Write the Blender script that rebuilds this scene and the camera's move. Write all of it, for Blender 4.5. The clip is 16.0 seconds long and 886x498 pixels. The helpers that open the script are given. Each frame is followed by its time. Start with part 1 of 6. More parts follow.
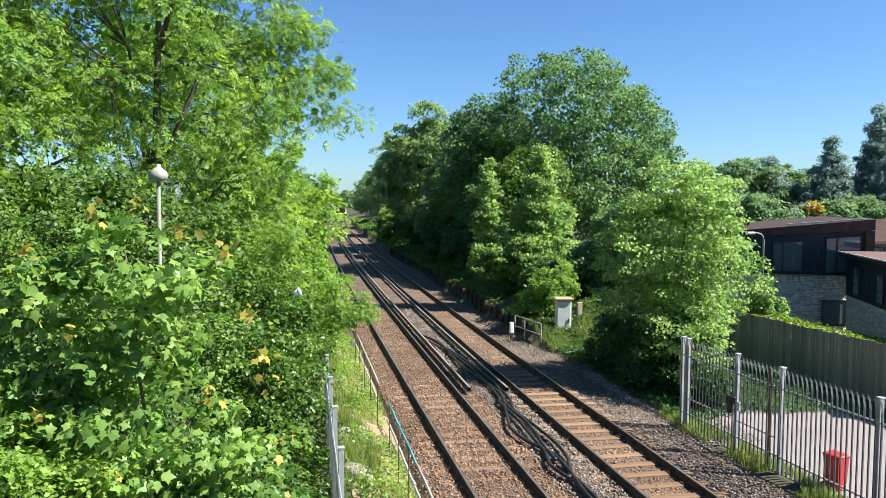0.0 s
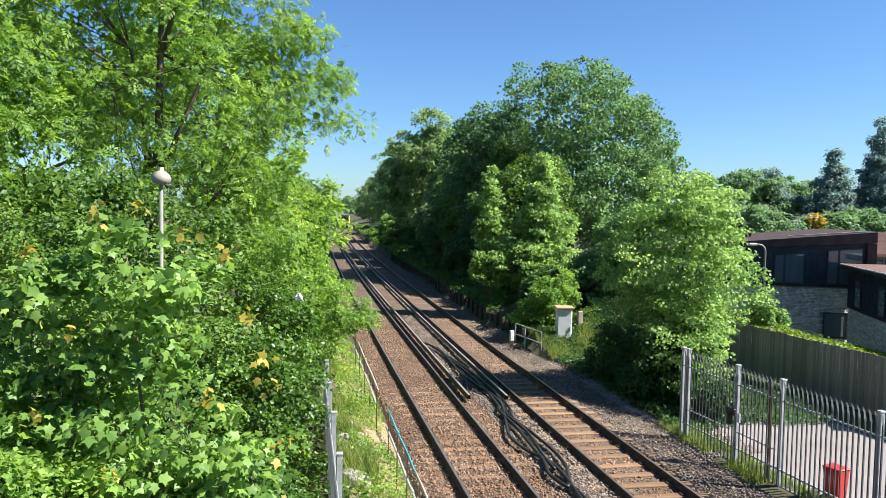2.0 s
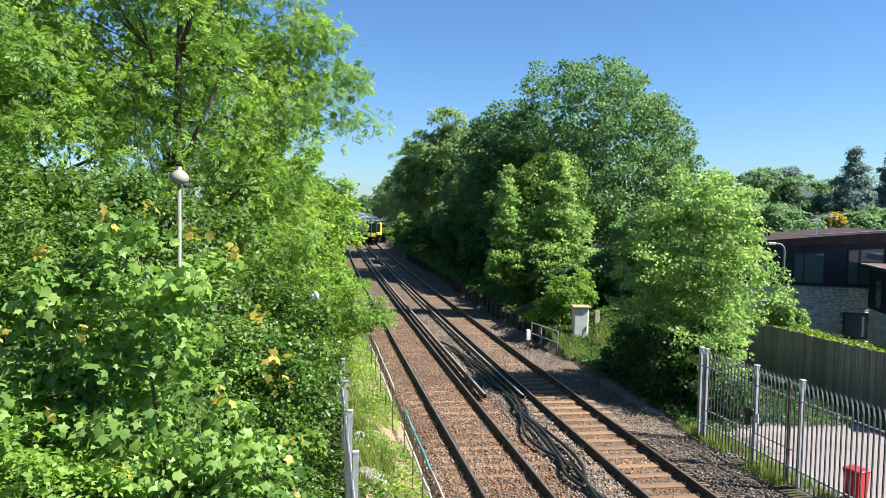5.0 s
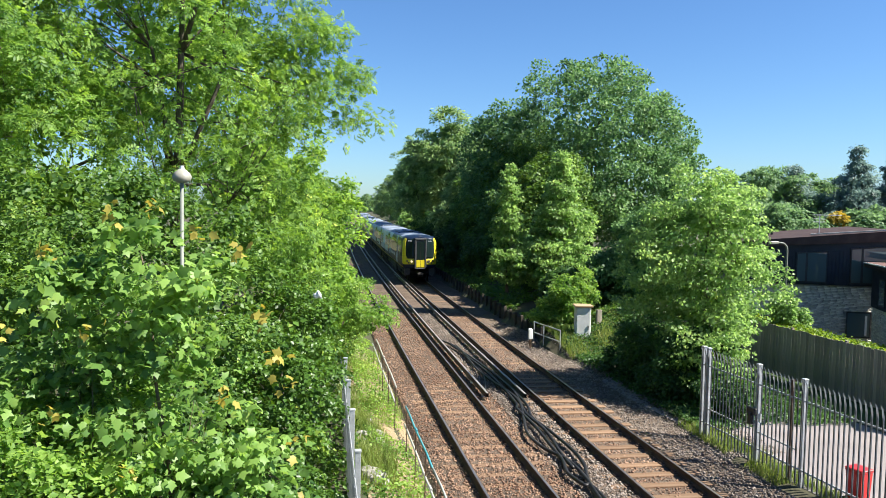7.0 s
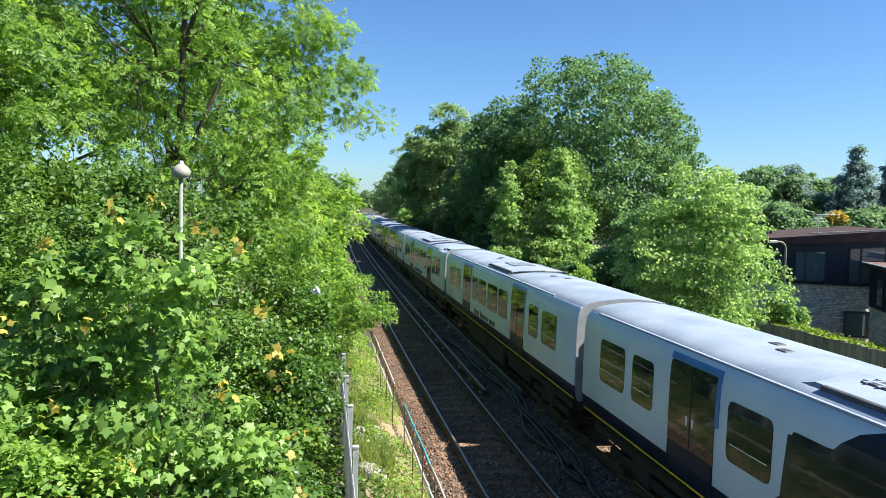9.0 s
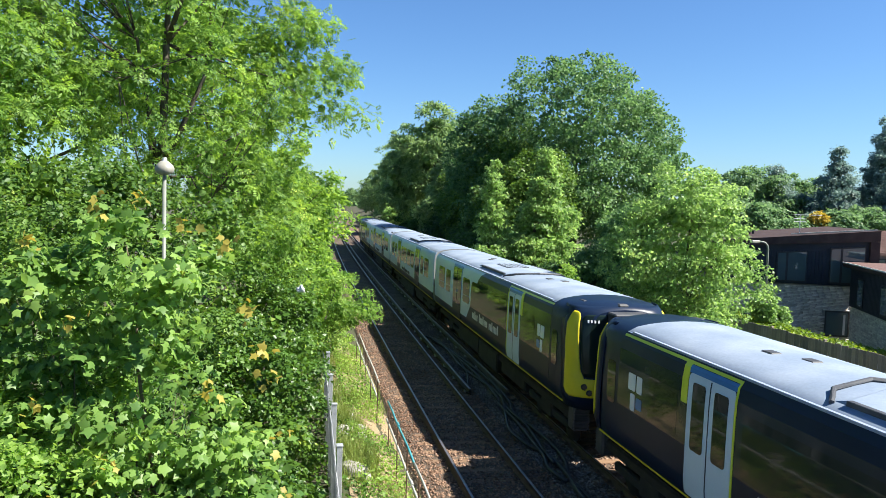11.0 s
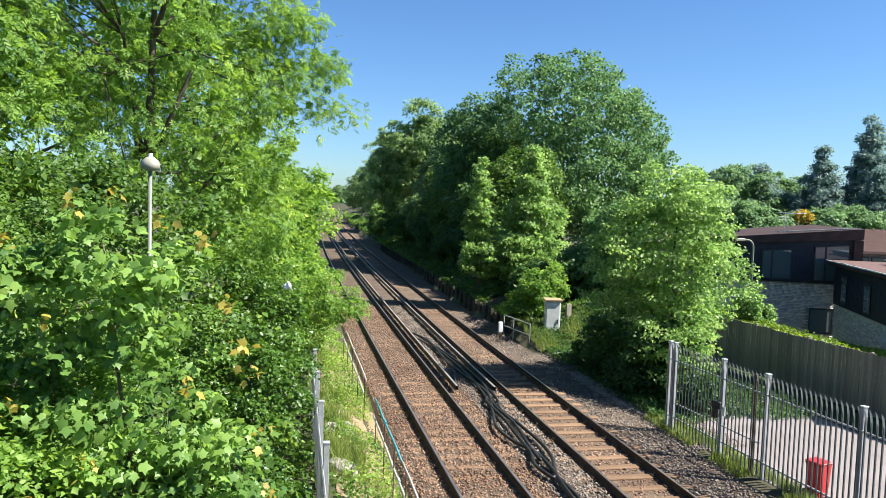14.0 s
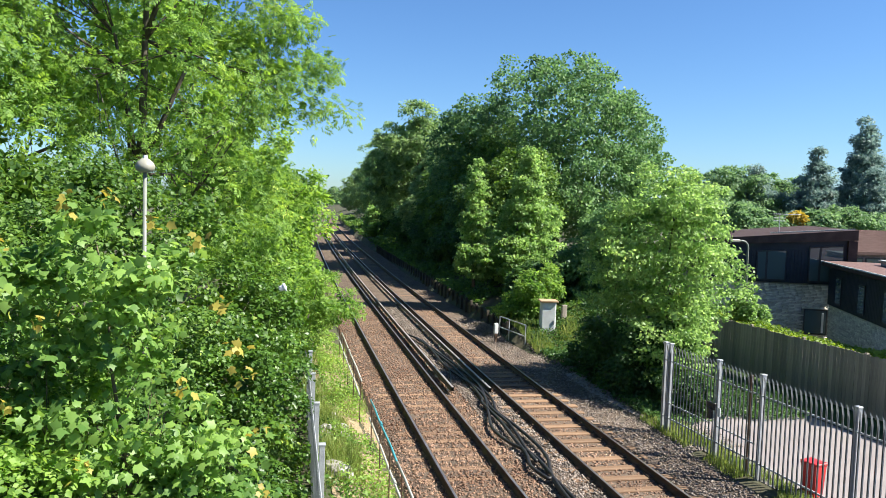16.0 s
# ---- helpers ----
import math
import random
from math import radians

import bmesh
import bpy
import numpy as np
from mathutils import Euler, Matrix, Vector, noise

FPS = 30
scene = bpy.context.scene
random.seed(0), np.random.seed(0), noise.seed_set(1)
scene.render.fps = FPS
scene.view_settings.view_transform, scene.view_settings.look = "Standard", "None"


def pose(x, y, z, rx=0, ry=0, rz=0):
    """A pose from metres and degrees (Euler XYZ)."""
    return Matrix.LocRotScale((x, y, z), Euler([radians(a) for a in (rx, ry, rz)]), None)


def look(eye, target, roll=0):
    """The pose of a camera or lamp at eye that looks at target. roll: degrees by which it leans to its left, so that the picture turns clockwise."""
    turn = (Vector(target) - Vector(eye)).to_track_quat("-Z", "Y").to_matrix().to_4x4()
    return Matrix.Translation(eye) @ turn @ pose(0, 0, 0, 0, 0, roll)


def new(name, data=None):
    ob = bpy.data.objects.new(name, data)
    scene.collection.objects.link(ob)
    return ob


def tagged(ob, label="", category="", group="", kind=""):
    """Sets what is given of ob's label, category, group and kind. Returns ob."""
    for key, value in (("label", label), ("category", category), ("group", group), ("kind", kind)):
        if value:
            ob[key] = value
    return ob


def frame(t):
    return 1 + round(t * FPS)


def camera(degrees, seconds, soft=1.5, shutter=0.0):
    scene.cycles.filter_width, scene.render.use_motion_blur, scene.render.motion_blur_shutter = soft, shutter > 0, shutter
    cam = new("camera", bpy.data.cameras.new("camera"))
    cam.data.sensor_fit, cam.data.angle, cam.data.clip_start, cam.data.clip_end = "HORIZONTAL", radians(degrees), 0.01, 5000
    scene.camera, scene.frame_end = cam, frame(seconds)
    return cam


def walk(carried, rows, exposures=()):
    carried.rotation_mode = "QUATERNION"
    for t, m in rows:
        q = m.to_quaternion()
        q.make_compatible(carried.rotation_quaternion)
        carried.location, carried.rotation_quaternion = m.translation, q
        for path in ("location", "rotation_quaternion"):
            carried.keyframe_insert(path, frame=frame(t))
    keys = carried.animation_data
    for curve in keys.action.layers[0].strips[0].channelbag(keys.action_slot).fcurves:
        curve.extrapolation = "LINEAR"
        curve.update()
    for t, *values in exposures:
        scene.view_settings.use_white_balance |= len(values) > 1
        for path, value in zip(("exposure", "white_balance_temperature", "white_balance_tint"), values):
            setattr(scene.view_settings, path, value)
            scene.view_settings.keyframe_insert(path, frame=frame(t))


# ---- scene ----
EYE_H = 6.252
CURVE_Y, CURVE_K = -242.43, 0.00026423       # the line bends gently to the east
BEND_END = 240.0                             # beyond this it runs straight
X_BASE = -4.0065                             # west rail of the west track, before the bend
GAUGE, TRACK_GAP = 1.505, 3.585


def cam_pose(yaw, pitch, roll, x=0.0, y=0.0, z=0.0):
    return pose(x, y, EYE_H + z, 0, 0, -yaw) @ pose(0, 0, 0, 90 - pitch) @ pose(0, 0, 0, 0, 0, roll)


cam = camera(60.78, 16.0, soft=0.5)
walk(cam, [
    (0.0, cam_pose(14.955, 3.608, 0.295)),
    (0.5, cam_pose(14.968, 3.573, 0.758)),
    (1.0, cam_pose(15.128, 3.357, 0.883)),
    (1.5, cam_pose(15.119, 3.150, 0.955)),
    (2.0, cam_pose(14.838, 3.078, 1.077)),
    (2.5, cam_pose(14.412, 3.095, 1.045)),
    (3.0, cam_pose(14.039, 3.020, 0.853)),
    (3.5, cam_pose(13.802, 2.868, 0.946)),
    (4.0, cam_pose(13.778, 3.028, 0.997)),
    (6.5, cam_pose(13.361, 3.228, 1.119)),
    (7.0, cam_pose(13.449, 3.254, 1.055)),
    (7.5, cam_pose(13.456, 3.226, 1.122)),
    (8.0, cam_pose(13.469, 3.193, 1.202)),
    (8.5, cam_pose(13.509, 3.310, 1.322)),
    (9.0, cam_pose(13.540, 3.492, 1.438)),
    (11.5, cam_pose(14.917, 3.539, 1.905)),
    (12.0, cam_pose(14.987, 3.484, 2.139)),
    (12.5, cam_pose(15.199, 3.549, 2.167)),
    (13.0, cam_pose(15.433, 3.680, 2.114)),
    (13.5, cam_pose(15.570, 3.702, 1.926)),
    (14.0, cam_pose(15.634, 3.757, 1.949)),
    (14.5, cam_pose(15.637, 3.874, 2.022)),
    (15.0, cam_pose(15.753, 3.847, 2.109)),
    (15.5, cam_pose(15.782, 3.689, 2.056)),
    (16.0, cam_pose(15.968, 3.640, 1.895)),
])

# ---- daylight ----
SUN_TO = Vector((0.85, -0.42, 1.0)).normalized()
world = bpy.data.worlds.new("sky")
scene.world = world
world.use_nodes = True
wn = world.node_tree
sky = wn.nodes.new("ShaderNodeTexSky")
sky.sky_type = "NISHITA"
sky.sun_disc = False
sky.sun_elevation = math.asin(SUN_TO.z)
sky.sun_rotation = math.atan2(SUN_TO.x, SUN_TO.y)
sky.air_density, sky.dust_density, sky.ozone_density = 1.0, 0.3, 2.5
deep = wn.nodes.new("ShaderNodeHueSaturation")
deep.inputs["Saturation"].default_value = 1.05
wn.links.new(sky.outputs[0], deep.inputs["Color"])
tint = wn.nodes.new("ShaderNodeMix")
tint.data_type, tint.blend_type = "RGBA", "MULTIPLY"
tint.inputs[0].default_value, tint.inputs[7].default_value = 1.0, (0.70, 0.965, 1.27, 1)
wn.links.new(deep.outputs[0], tint.inputs[6])
wn.links.new(tint.outputs[2], wn.nodes["Background"].inputs[0])
wn.nodes["Background"].inputs[1].default_value = 0.043
sun_data = bpy.data.lights.new("sun", "SUN")
sun_data.energy, sun_data.angle, sun_data.color = 4.9, radians(0.53), (1.0, 0.95, 0.86)
sun = new("sun", sun_data)
sun.matrix_world = look(SUN_TO * 60, (0, 0, 0))
scene.view_settings.exposure = 1.62

# ---- materials ----
def mat(name, c1, c2, scale=6.0, rough=0.8, bump=0.2, fine=60.0, metal=0.0, spec=0.4, coords="Object", stretch=(1, 1, 1),
        random=0.0, detail=0.3, dist=0.01, island=0.0):
    """Two colours mixed by a coarse pattern, a fine grain over them, and fine relief."""
    m = bpy.data.materials.new(name)
    m.use_nodes = True
    nt = m.node_tree
    N, L = nt.nodes.new, nt.links.new
    b = nt.nodes["Principled BSDF"]
    tc, mp = N("ShaderNodeTexCoord"), N("ShaderNodeMapping")
    mp.inputs["Scale"].default_value = stretch
    L(tc.outputs[coords], mp.inputs[0])
    n1, n2 = N("ShaderNodeTexNoise"), N("ShaderNodeTexNoise")
    for n, sc, d in ((n1, scale, 5), (n2, fine, 3)):
        n.inputs["Scale"].default_value, n.inputs["Detail"].default_value = sc, d
        L(mp.outputs[0], n.inputs["Vector"])
    r = N("ShaderNodeMapRange")
    r.inputs[1].default_value, r.inputs[2].default_value = 0.35, 0.65
    L(n1.outputs[0], r.inputs[0])
    mix = N("ShaderNodeMix")
    mix.data_type = "RGBA"
    mix.inputs[6].default_value, mix.inputs[7].default_value = (*c1, 1), (*c2, 1)
    L(r.outputs[0], mix.inputs[0])
    hsv = N("ShaderNodeHueSaturation")
    L(mix.outputs[2], hsv.inputs["Color"])
    v = N("ShaderNodeMath")
    v.operation = "MULTIPLY_ADD"
    v.inputs[1].default_value, v.inputs[2].default_value = detail * 2, 1 - detail
    L(n2.outputs[0], v.inputs[0])
    last = v
    if random or island:
        src = N("ShaderNodeObjectInfo").outputs["Random"] if random else N("ShaderNodeNewGeometry").outputs["Random Per Island"]
        w = N("ShaderNodeMath")
        w.operation = "MULTIPLY_ADD"
        amount = random or island
        w.inputs[1].default_value, w.inputs[2].default_value = amount * 2, -amount
        L(src, w.inputs[0])
        a = N("ShaderNodeMath")
        L(last.outputs[0], a.inputs[0])
        L(w.outputs[0], a.inputs[1])
        last = a
    L(last.outputs[0], hsv.inputs["Value"])
    L(hsv.outputs[0], b.inputs["Base Color"])
    b.inputs["Roughness"].default_value, b.inputs["Metallic"].default_value = rough, metal
    b.inputs["Specular IOR Level"].default_value = spec
    if bump:
        bp = N("ShaderNodeBump")
        bp.inputs["Strength"].default_value, bp.inputs["Distance"].default_value = bump, dist
        L(n2.outputs[0], bp.inputs["Height"])
        L(bp.outputs[0], b.inputs["Normal"])
    return m


def leaf_mat(name, dark, light, tip=None, trans=0.45, rough=0.5):
    """Leaves: colour from leaf to leaf and from bough to bough, part of the light passes through."""
    m = bpy.data.materials.new(name)
    m.use_nodes = True
    nt = m.node_tree
    N, L = nt.nodes.new, nt.links.new
    b = nt.nodes["Principled BSDF"]
    geo, tc, n1 = N("ShaderNodeNewGeometry"), N("ShaderNodeTexCoord"), N("ShaderNodeTexNoise")
    n1.inputs["Scale"].default_value, n1.inputs["Detail"].default_value = 0.7, 3
    L(tc.outputs["Object"], n1.inputs["Vector"])
    add = N("ShaderNodeMath")
    add.operation = "MULTIPLY_ADD"
    add.inputs[1].default_value = 0.5
    L(geo.outputs["Random Per Island"], add.inputs[0])
    sub = N("ShaderNodeMath")
    sub.operation = "MULTIPLY_ADD"
    sub.inputs[1].default_value, sub.inputs[2].default_value = 1.6, -0.55
    L(n1.outputs[0], sub.inputs[0])
    L(sub.outputs[0], add.inputs[2])
    ramp = N("ShaderNodeValToRGB")
    ramp.color_ramp.elements[0].color, ramp.color_ramp.elements[0].position = (*dark, 1), 0.15
    ramp.color_ramp.elements[1].color, ramp.color_ramp.elements[1].position = (*light, 1), 0.85
    if tip:
        e = ramp.color_ramp.elements.new(0.985)
        e.color = (*tip, 1)
    L(add.outputs[0], ramp.inputs[0])
    L(ramp.outputs[0], b.inputs["Base Color"])
    b.inputs["Roughness"].default_value, b.inputs["Specular IOR Level"].default_value = rough, 0.35
    tr, mix = N("ShaderNodeBsdfTranslucent"), N("ShaderNodeMixShader")
    g = N("ShaderNodeHueSaturation")
    g.inputs["Hue"].default_value, g.inputs["Saturation"].default_value, g.inputs["Value"].default_value = 0.485, 1.1, 1.5
    L(ramp.outputs[0], g.inputs["Color"])
    L(g.outputs[0], tr.inputs[0])
    mix.inputs[0].default_value = trans
    L(b.outputs[0], mix.inputs[1])
    L(tr.outputs[0], mix.inputs[2])
    L(mix.outputs[0], nt.nodes["Material Output"].inputs["Surface"])
    return m


def glow(name, colour, power):
    m = bpy.data.materials.new(name)
    m.use_nodes = True
    b = m.node_tree.nodes["Principled BSDF"]
    b.inputs["Base Color"].default_value = (*colour, 1)
    b.inputs["Emission Color"].default_value, b.inputs["Emission Strength"].default_value = (*colour, 1), power
    return m


def window_glass(name, tint, rough=0.04, gloss=0.5, mirror=0.0):
    """Dark coated glass as seen from outside by day."""
    m = bpy.data.materials.new(name)
    m.use_nodes = True
    b = m.node_tree.nodes["Principled BSDF"]
    b.inputs["Base Color"].default_value = (*tint, 1)
    b.inputs["Roughness"].default_value, b.inputs["Specular IOR Level"].default_value = rough, gloss
    b.inputs["Metallic"].default_value = mirror
    return m


M_EARTH = mat("earth_and_grass", (0.035, 0.045, 0.016), (0.065, 0.055, 0.033), 0.5, 0.95, 0.6, 9, dist=0.05)
M_VERGE = mat("sandy_verge", (0.27, 0.20, 0.12), (0.20, 0.165, 0.09), 1.1, 0.95, 0.6, 25, dist=0.03)
M_TARMAC = mat("pale_tarmac", (0.185, 0.165, 0.16), (0.225, 0.20, 0.195), 0.6, 0.9, 0.3, 90)
M_GRASS = mat("lawn", (0.0216, 0.054, 0.0108), (0.0432, 0.0792, 0.018), 1.5, 0.95, 0.8, 40, dist=0.04)
M_BALLAST = mat("ballast_bed", (0.0792, 0.054, 0.0374), (0.122, 0.09, 0.0648), 1.2, 0.95, 1.0, 22, detail=0.55, dist=0.06)
M_STONE_BROWN = mat("rusty_ballast_stone", (0.155, 0.088, 0.055), (0.25, 0.16, 0.108), 0.7, 0.9, 0.2, 60, island=0.5)
M_STONE_GREY = mat("grey_ballast_stone", (0.13, 0.108, 0.09), (0.24, 0.20, 0.168), 0.7, 0.9, 0.2, 60, island=0.5)
M_SLEEPER = mat("weathered_sleeper", (0.15, 0.085, 0.046), (0.21, 0.135, 0.082), 2.5, 0.9, 0.4, 40, random=0.22, stretch=(0.4, 3, 3))
M_RUST = mat("rusty_rail", (0.054, 0.0302, 0.0187), (0.0936, 0.054, 0.0324), 3, 0.75, 0.3, 50, metal=0.1)
M_SAND = mat("sandy_stone", (0.26, 0.19, 0.11), (0.36, 0.28, 0.18), 0.8, 0.95, 0.2, 50, island=0.35)
M_RAILTOP = mat("polished_rail_head", (0.27, 0.245, 0.225), (0.37, 0.345, 0.325), 2, 0.32, 0.05, 40, metal=0.8)
M_CONDUCTOR = mat("conductor_rail", (0.0432, 0.036, 0.0324), (0.0792, 0.0648, 0.0576), 2, 0.5, 0.2, 40, metal=0.5)
M_CONDTOP = mat("worn_conductor_top", (0.24, 0.225, 0.21), (0.32, 0.30, 0.285), 2, 0.45, 0.05, 40, metal=0.4)
M_CABLE = mat("black_cable", (0.00864, 0.00864, 0.00936), (0.0216, 0.0202, 0.0194), 4, 0.5, 0.1, 80)
M_GALV = mat("galvanised_steel", (0.34, 0.36, 0.375), (0.46, 0.48, 0.495), 3, 0.5, 0.1, 50, metal=0.45)
M_FENCEWOOD = mat("weathered_board", (0.17, 0.148, 0.12), (0.30, 0.265, 0.215), 1.5, 0.9, 0.4, 30, random=0.25, stretch=(4, 4, 0.4))
M_RETAIN = mat("old_timber_boards", (0.036, 0.0302, 0.023), (0.072, 0.0612, 0.0432), 2, 0.95, 0.4, 30, random=0.25)
M_WHITE = mat("dirty_white_paint", (0.496, 0.512, 0.512), (0.592, 0.6, 0.592), 3, 0.55, 0.05, 40, detail=0.1)
M_LID = mat("rusty_lid", (0.324, 0.216, 0.122), (0.374, 0.259, 0.158), 5, 0.8, 0.1, 60)
M_RED = mat("red_plastic", (0.42, 0.02, 0.02), (0.48, 0.03, 0.028), 3, 0.4, 0.05, 40, detail=0.08)
M_TEAL = mat("teal_plastic_pipe", (0.03, 0.19, 0.22), (0.05, 0.24, 0.27), 3, 0.45, 0.05, 40, detail=0.1)
M_PALEPIPE = mat("pale_grey_pipe", (0.28, 0.29, 0.26), (0.35, 0.355, 0.32), 3, 0.5, 0.05, 40, detail=0.1)
M_GRIT = mat("gritty_earth", (0.15, 0.13, 0.095), (0.20, 0.175, 0.13), 2, 0.95, 0.4, 30)
M_CONCRETE = mat("concrete", (0.24, 0.225, 0.20), (0.31, 0.29, 0.26), 2, 0.9, 0.3, 40)
M_SCRAP = mat("pale_plastic", (0.55, 0.55, 0.60), (0.70, 0.70, 0.74), 6, 0.4, 0.2, 30)
M_BARK = mat("bark", (0.06, 0.05, 0.038), (0.13, 0.11, 0.085), 3, 0.95, 0.8, 25, stretch=(3, 3, 0.5), dist=0.03)
M_TWIG = mat("twig", (0.072, 0.0576, 0.036), (0.115, 0.0936, 0.0576), 4, 0.9, 0.3, 30)
M_BRICK = mat("pale_grey_brick", (0.47, 0.44, 0.40), (0.62, 0.575, 0.52), 4, 0.9, 0.3, 60, island=0.24)
M_MORTAR = mat("mortar", (0.20, 0.185, 0.17), (0.26, 0.24, 0.22), 5, 0.95, 0.3, 60)
M_CLAD = mat("dark_cladding", (0.00864, 0.0115, 0.0202), (0.0158, 0.0194, 0.0302), 2, 0.6, 0.1, 40)
M_ROOFEDGE = mat("brown_roof_metal", (0.042, 0.028, 0.027), (0.062, 0.043, 0.040), 2, 0.85, 0.15, 40, spec=0.15)
M_ROOFRED = mat("red_brown_roof", (0.0936, 0.0504, 0.0432), (0.144, 0.0864, 0.072), 2, 0.8, 0.3, 30, stretch=(1, 5, 1))
M_RENDER = mat("pinkish_timber_wall", (0.20, 0.14, 0.13), (0.26, 0.19, 0.18), 3, 0.8, 0.2, 40, stretch=(6, 1, 0.3))
M_GREYWALL = mat("pale_grey_wall", (0.42, 0.39, 0.36), (0.50, 0.47, 0.43), 3, 0.9, 0.2, 50)
M_DARKMETAL = mat("dark_window_frame", (0.0144, 0.0144, 0.0158), (0.0216, 0.0216, 0.023), 4, 0.5, 0.05, 40)
M_GLASS = window_glass("house_window_glass", (0.10, 0.14, 0.15), 0.02, 1.0, 0.35)
M_LAMPHEAD = mat("pale_lamp_cover", (0.24, 0.235, 0.19), (0.29, 0.285, 0.24), 4, 0.4, 0.05, 40, detail=0.1)
M_POLE = mat("grey_green_lamp_pole", (0.14, 0.155, 0.13), (0.18, 0.195, 0.165), 3, 0.55, 0.05, 40, detail=0.12)

L_ASH = leaf_mat("ash_leaf", (0.066, 0.152, 0.03), (0.235, 0.385, 0.07), (0.41, 0.49, 0.10), 0.53)
L_MAPLE = leaf_mat("sycamore_leaf", (0.07, 0.16, 0.038), (0.255, 0.405, 0.095), (0.38, 0.47, 0.12), 0.5, 0.45)
L_YOUNG = leaf_mat("young_reddish_leaf", (0.26, 0.22, 0.04), (0.44, 0.39, 0.09))
L_IVY = leaf_mat("dark_shrub_leaf", (0.028, 0.072, 0.012), (0.10, 0.20, 0.028), (0.28, 0.36, 0.06), 0.35, 0.4)
L_BRAMBLE = leaf_mat("bramble_leaf", (0.085, 0.185, 0.036), (0.28, 0.43, 0.09), (0.42, 0.50, 0.14), 0.56)
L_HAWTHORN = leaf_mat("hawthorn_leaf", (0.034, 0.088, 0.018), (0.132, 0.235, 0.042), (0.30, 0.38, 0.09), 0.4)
# leaf green darkened to paint in the shade below hazel and bank trees
L_SHADE = leaf_mat("shade_darkened_leaf", (0.022, 0.062, 0.016), (0.07, 0.15, 0.034), None, 0.4)
L_LIME = leaf_mat("lime_tree_leaf", (0.052, 0.122, 0.05), (0.155, 0.275, 0.095), None, 0.46)
L_WILLOW = leaf_mat("grey_green_willow_leaf", (0.12, 0.20, 0.08), (0.25, 0.36, 0.14), None, 0.58)
L_BRIGHT = leaf_mat("bright_hazel_leaf", (0.115, 0.215, 0.065), (0.30, 0.445, 0.145), (0.40, 0.51, 0.18), 0.58, 0.42)
L_HEDGE = leaf_mat("yellow_green_hedge_leaf", (0.08, 0.16, 0.02), (0.24, 0.33, 0.04))
# far leaves and conifers: haze of distance mixed into the greens
L_FAR = leaf_mat("hazed_distant_leaf", (0.075, 0.15, 0.07), (0.175, 0.29, 0.115), None, 0.45)
L_CONIFER = leaf_mat("hazed_conifer_spray", (0.10, 0.16, 0.15), (0.21, 0.295, 0.255), trans=0.45)
L_BROOM = leaf_mat("yellow_blossom", (0.26, 0.22, 0.04), (0.46, 0.36, 0.06))
L_GRASS = leaf_mat("grass_blade", (0.10, 0.17, 0.03), (0.24, 0.29, 0.08), (0.44, 0.38, 0.18))


# ---- building helpers ----
def fast_mesh(name, verts, faces, material, smooth=False):
    """A mesh from arrays; faces all have the same number of corners."""
    v, f = np.asarray(verts, np.float32), np.asarray(faces, np.int32)
    me = bpy.data.meshes.new(name)
    me.vertices.add(len(v))
    me.vertices.foreach_set("co", v.ravel())
    n, k = f.shape
    me.loops.add(n * k)
    me.loops.foreach_set("vertex_index", f.ravel())
    me.polygons.add(n)
    me.polygons.foreach_set("loop_start", np.arange(n, dtype=np.int32) * k)
    if smooth:
        me.polygons.foreach_set("use_smooth", np.ones(n, bool))
    me.materials.append(material)
    me.update(calc_edges=True)
    return me


def mesh_of(name, bm, materials, smooth=False):
    me = bpy.data.meshes.new(name)
    bm.normal_update()
    bm.to_mesh(me)
    bm.free()
    for m in materials if isinstance(materials, (list, tuple)) else [materials]:
        me.materials.append(m)
    if smooth:
        me.polygons.foreach_set("use_smooth", [True] * len(me.polygons))
    return me


def part(name, bm, material, parent=None, label="", smooth=False, at=None):
    """One mesh object under a thing; bm is a bmesh or a finished mesh."""
    me = bm if isinstance(bm, bpy.types.Mesh) else mesh_of(name, bm, material, smooth)
    ob = new(name, me)
    if parent is not None:
        ob.parent = parent
    if at is not None:
        ob.matrix_basis = at
    return tagged(ob, label)


def thing(name, m, label, category, group="", kind=""):
    ob = new(name)
    ob.matrix_basis = m
    return tagged(ob, label, category, group, kind)


def box(bm, x0, x1, y0, y1, z0, z1, bevel=0.0, mi=0, m=None):
    """A box with softened edges, added to bm."""
    r = bmesh.ops.create_cube(bm, size=1, matrix=Matrix.Translation(((x0 + x1) / 2, (y0 + y1) / 2, (z0 + z1) / 2)) @ Matrix.Diagonal((x1 - x0, y1 - y0, z1 - z0, 1)))
    vs = r["verts"]
    if bevel:
        es = list({e for v in vs for e in v.link_edges})
        vs = bmesh.ops.bevel(bm, geom=es, offset=bevel, segments=1, affect="EDGES")["verts"]
    for f in {f for v in vs for f in v.link_faces}:
        f.material_index = mi
    if m is not None:
        bmesh.ops.transform(bm, matrix=m, verts=list({v for v in vs}))
    return bm


def boxes(*args, bevel=0.0):
    bm = bmesh.new()
    for a in args:
        box(bm, *a, bevel=bevel)
    return bm


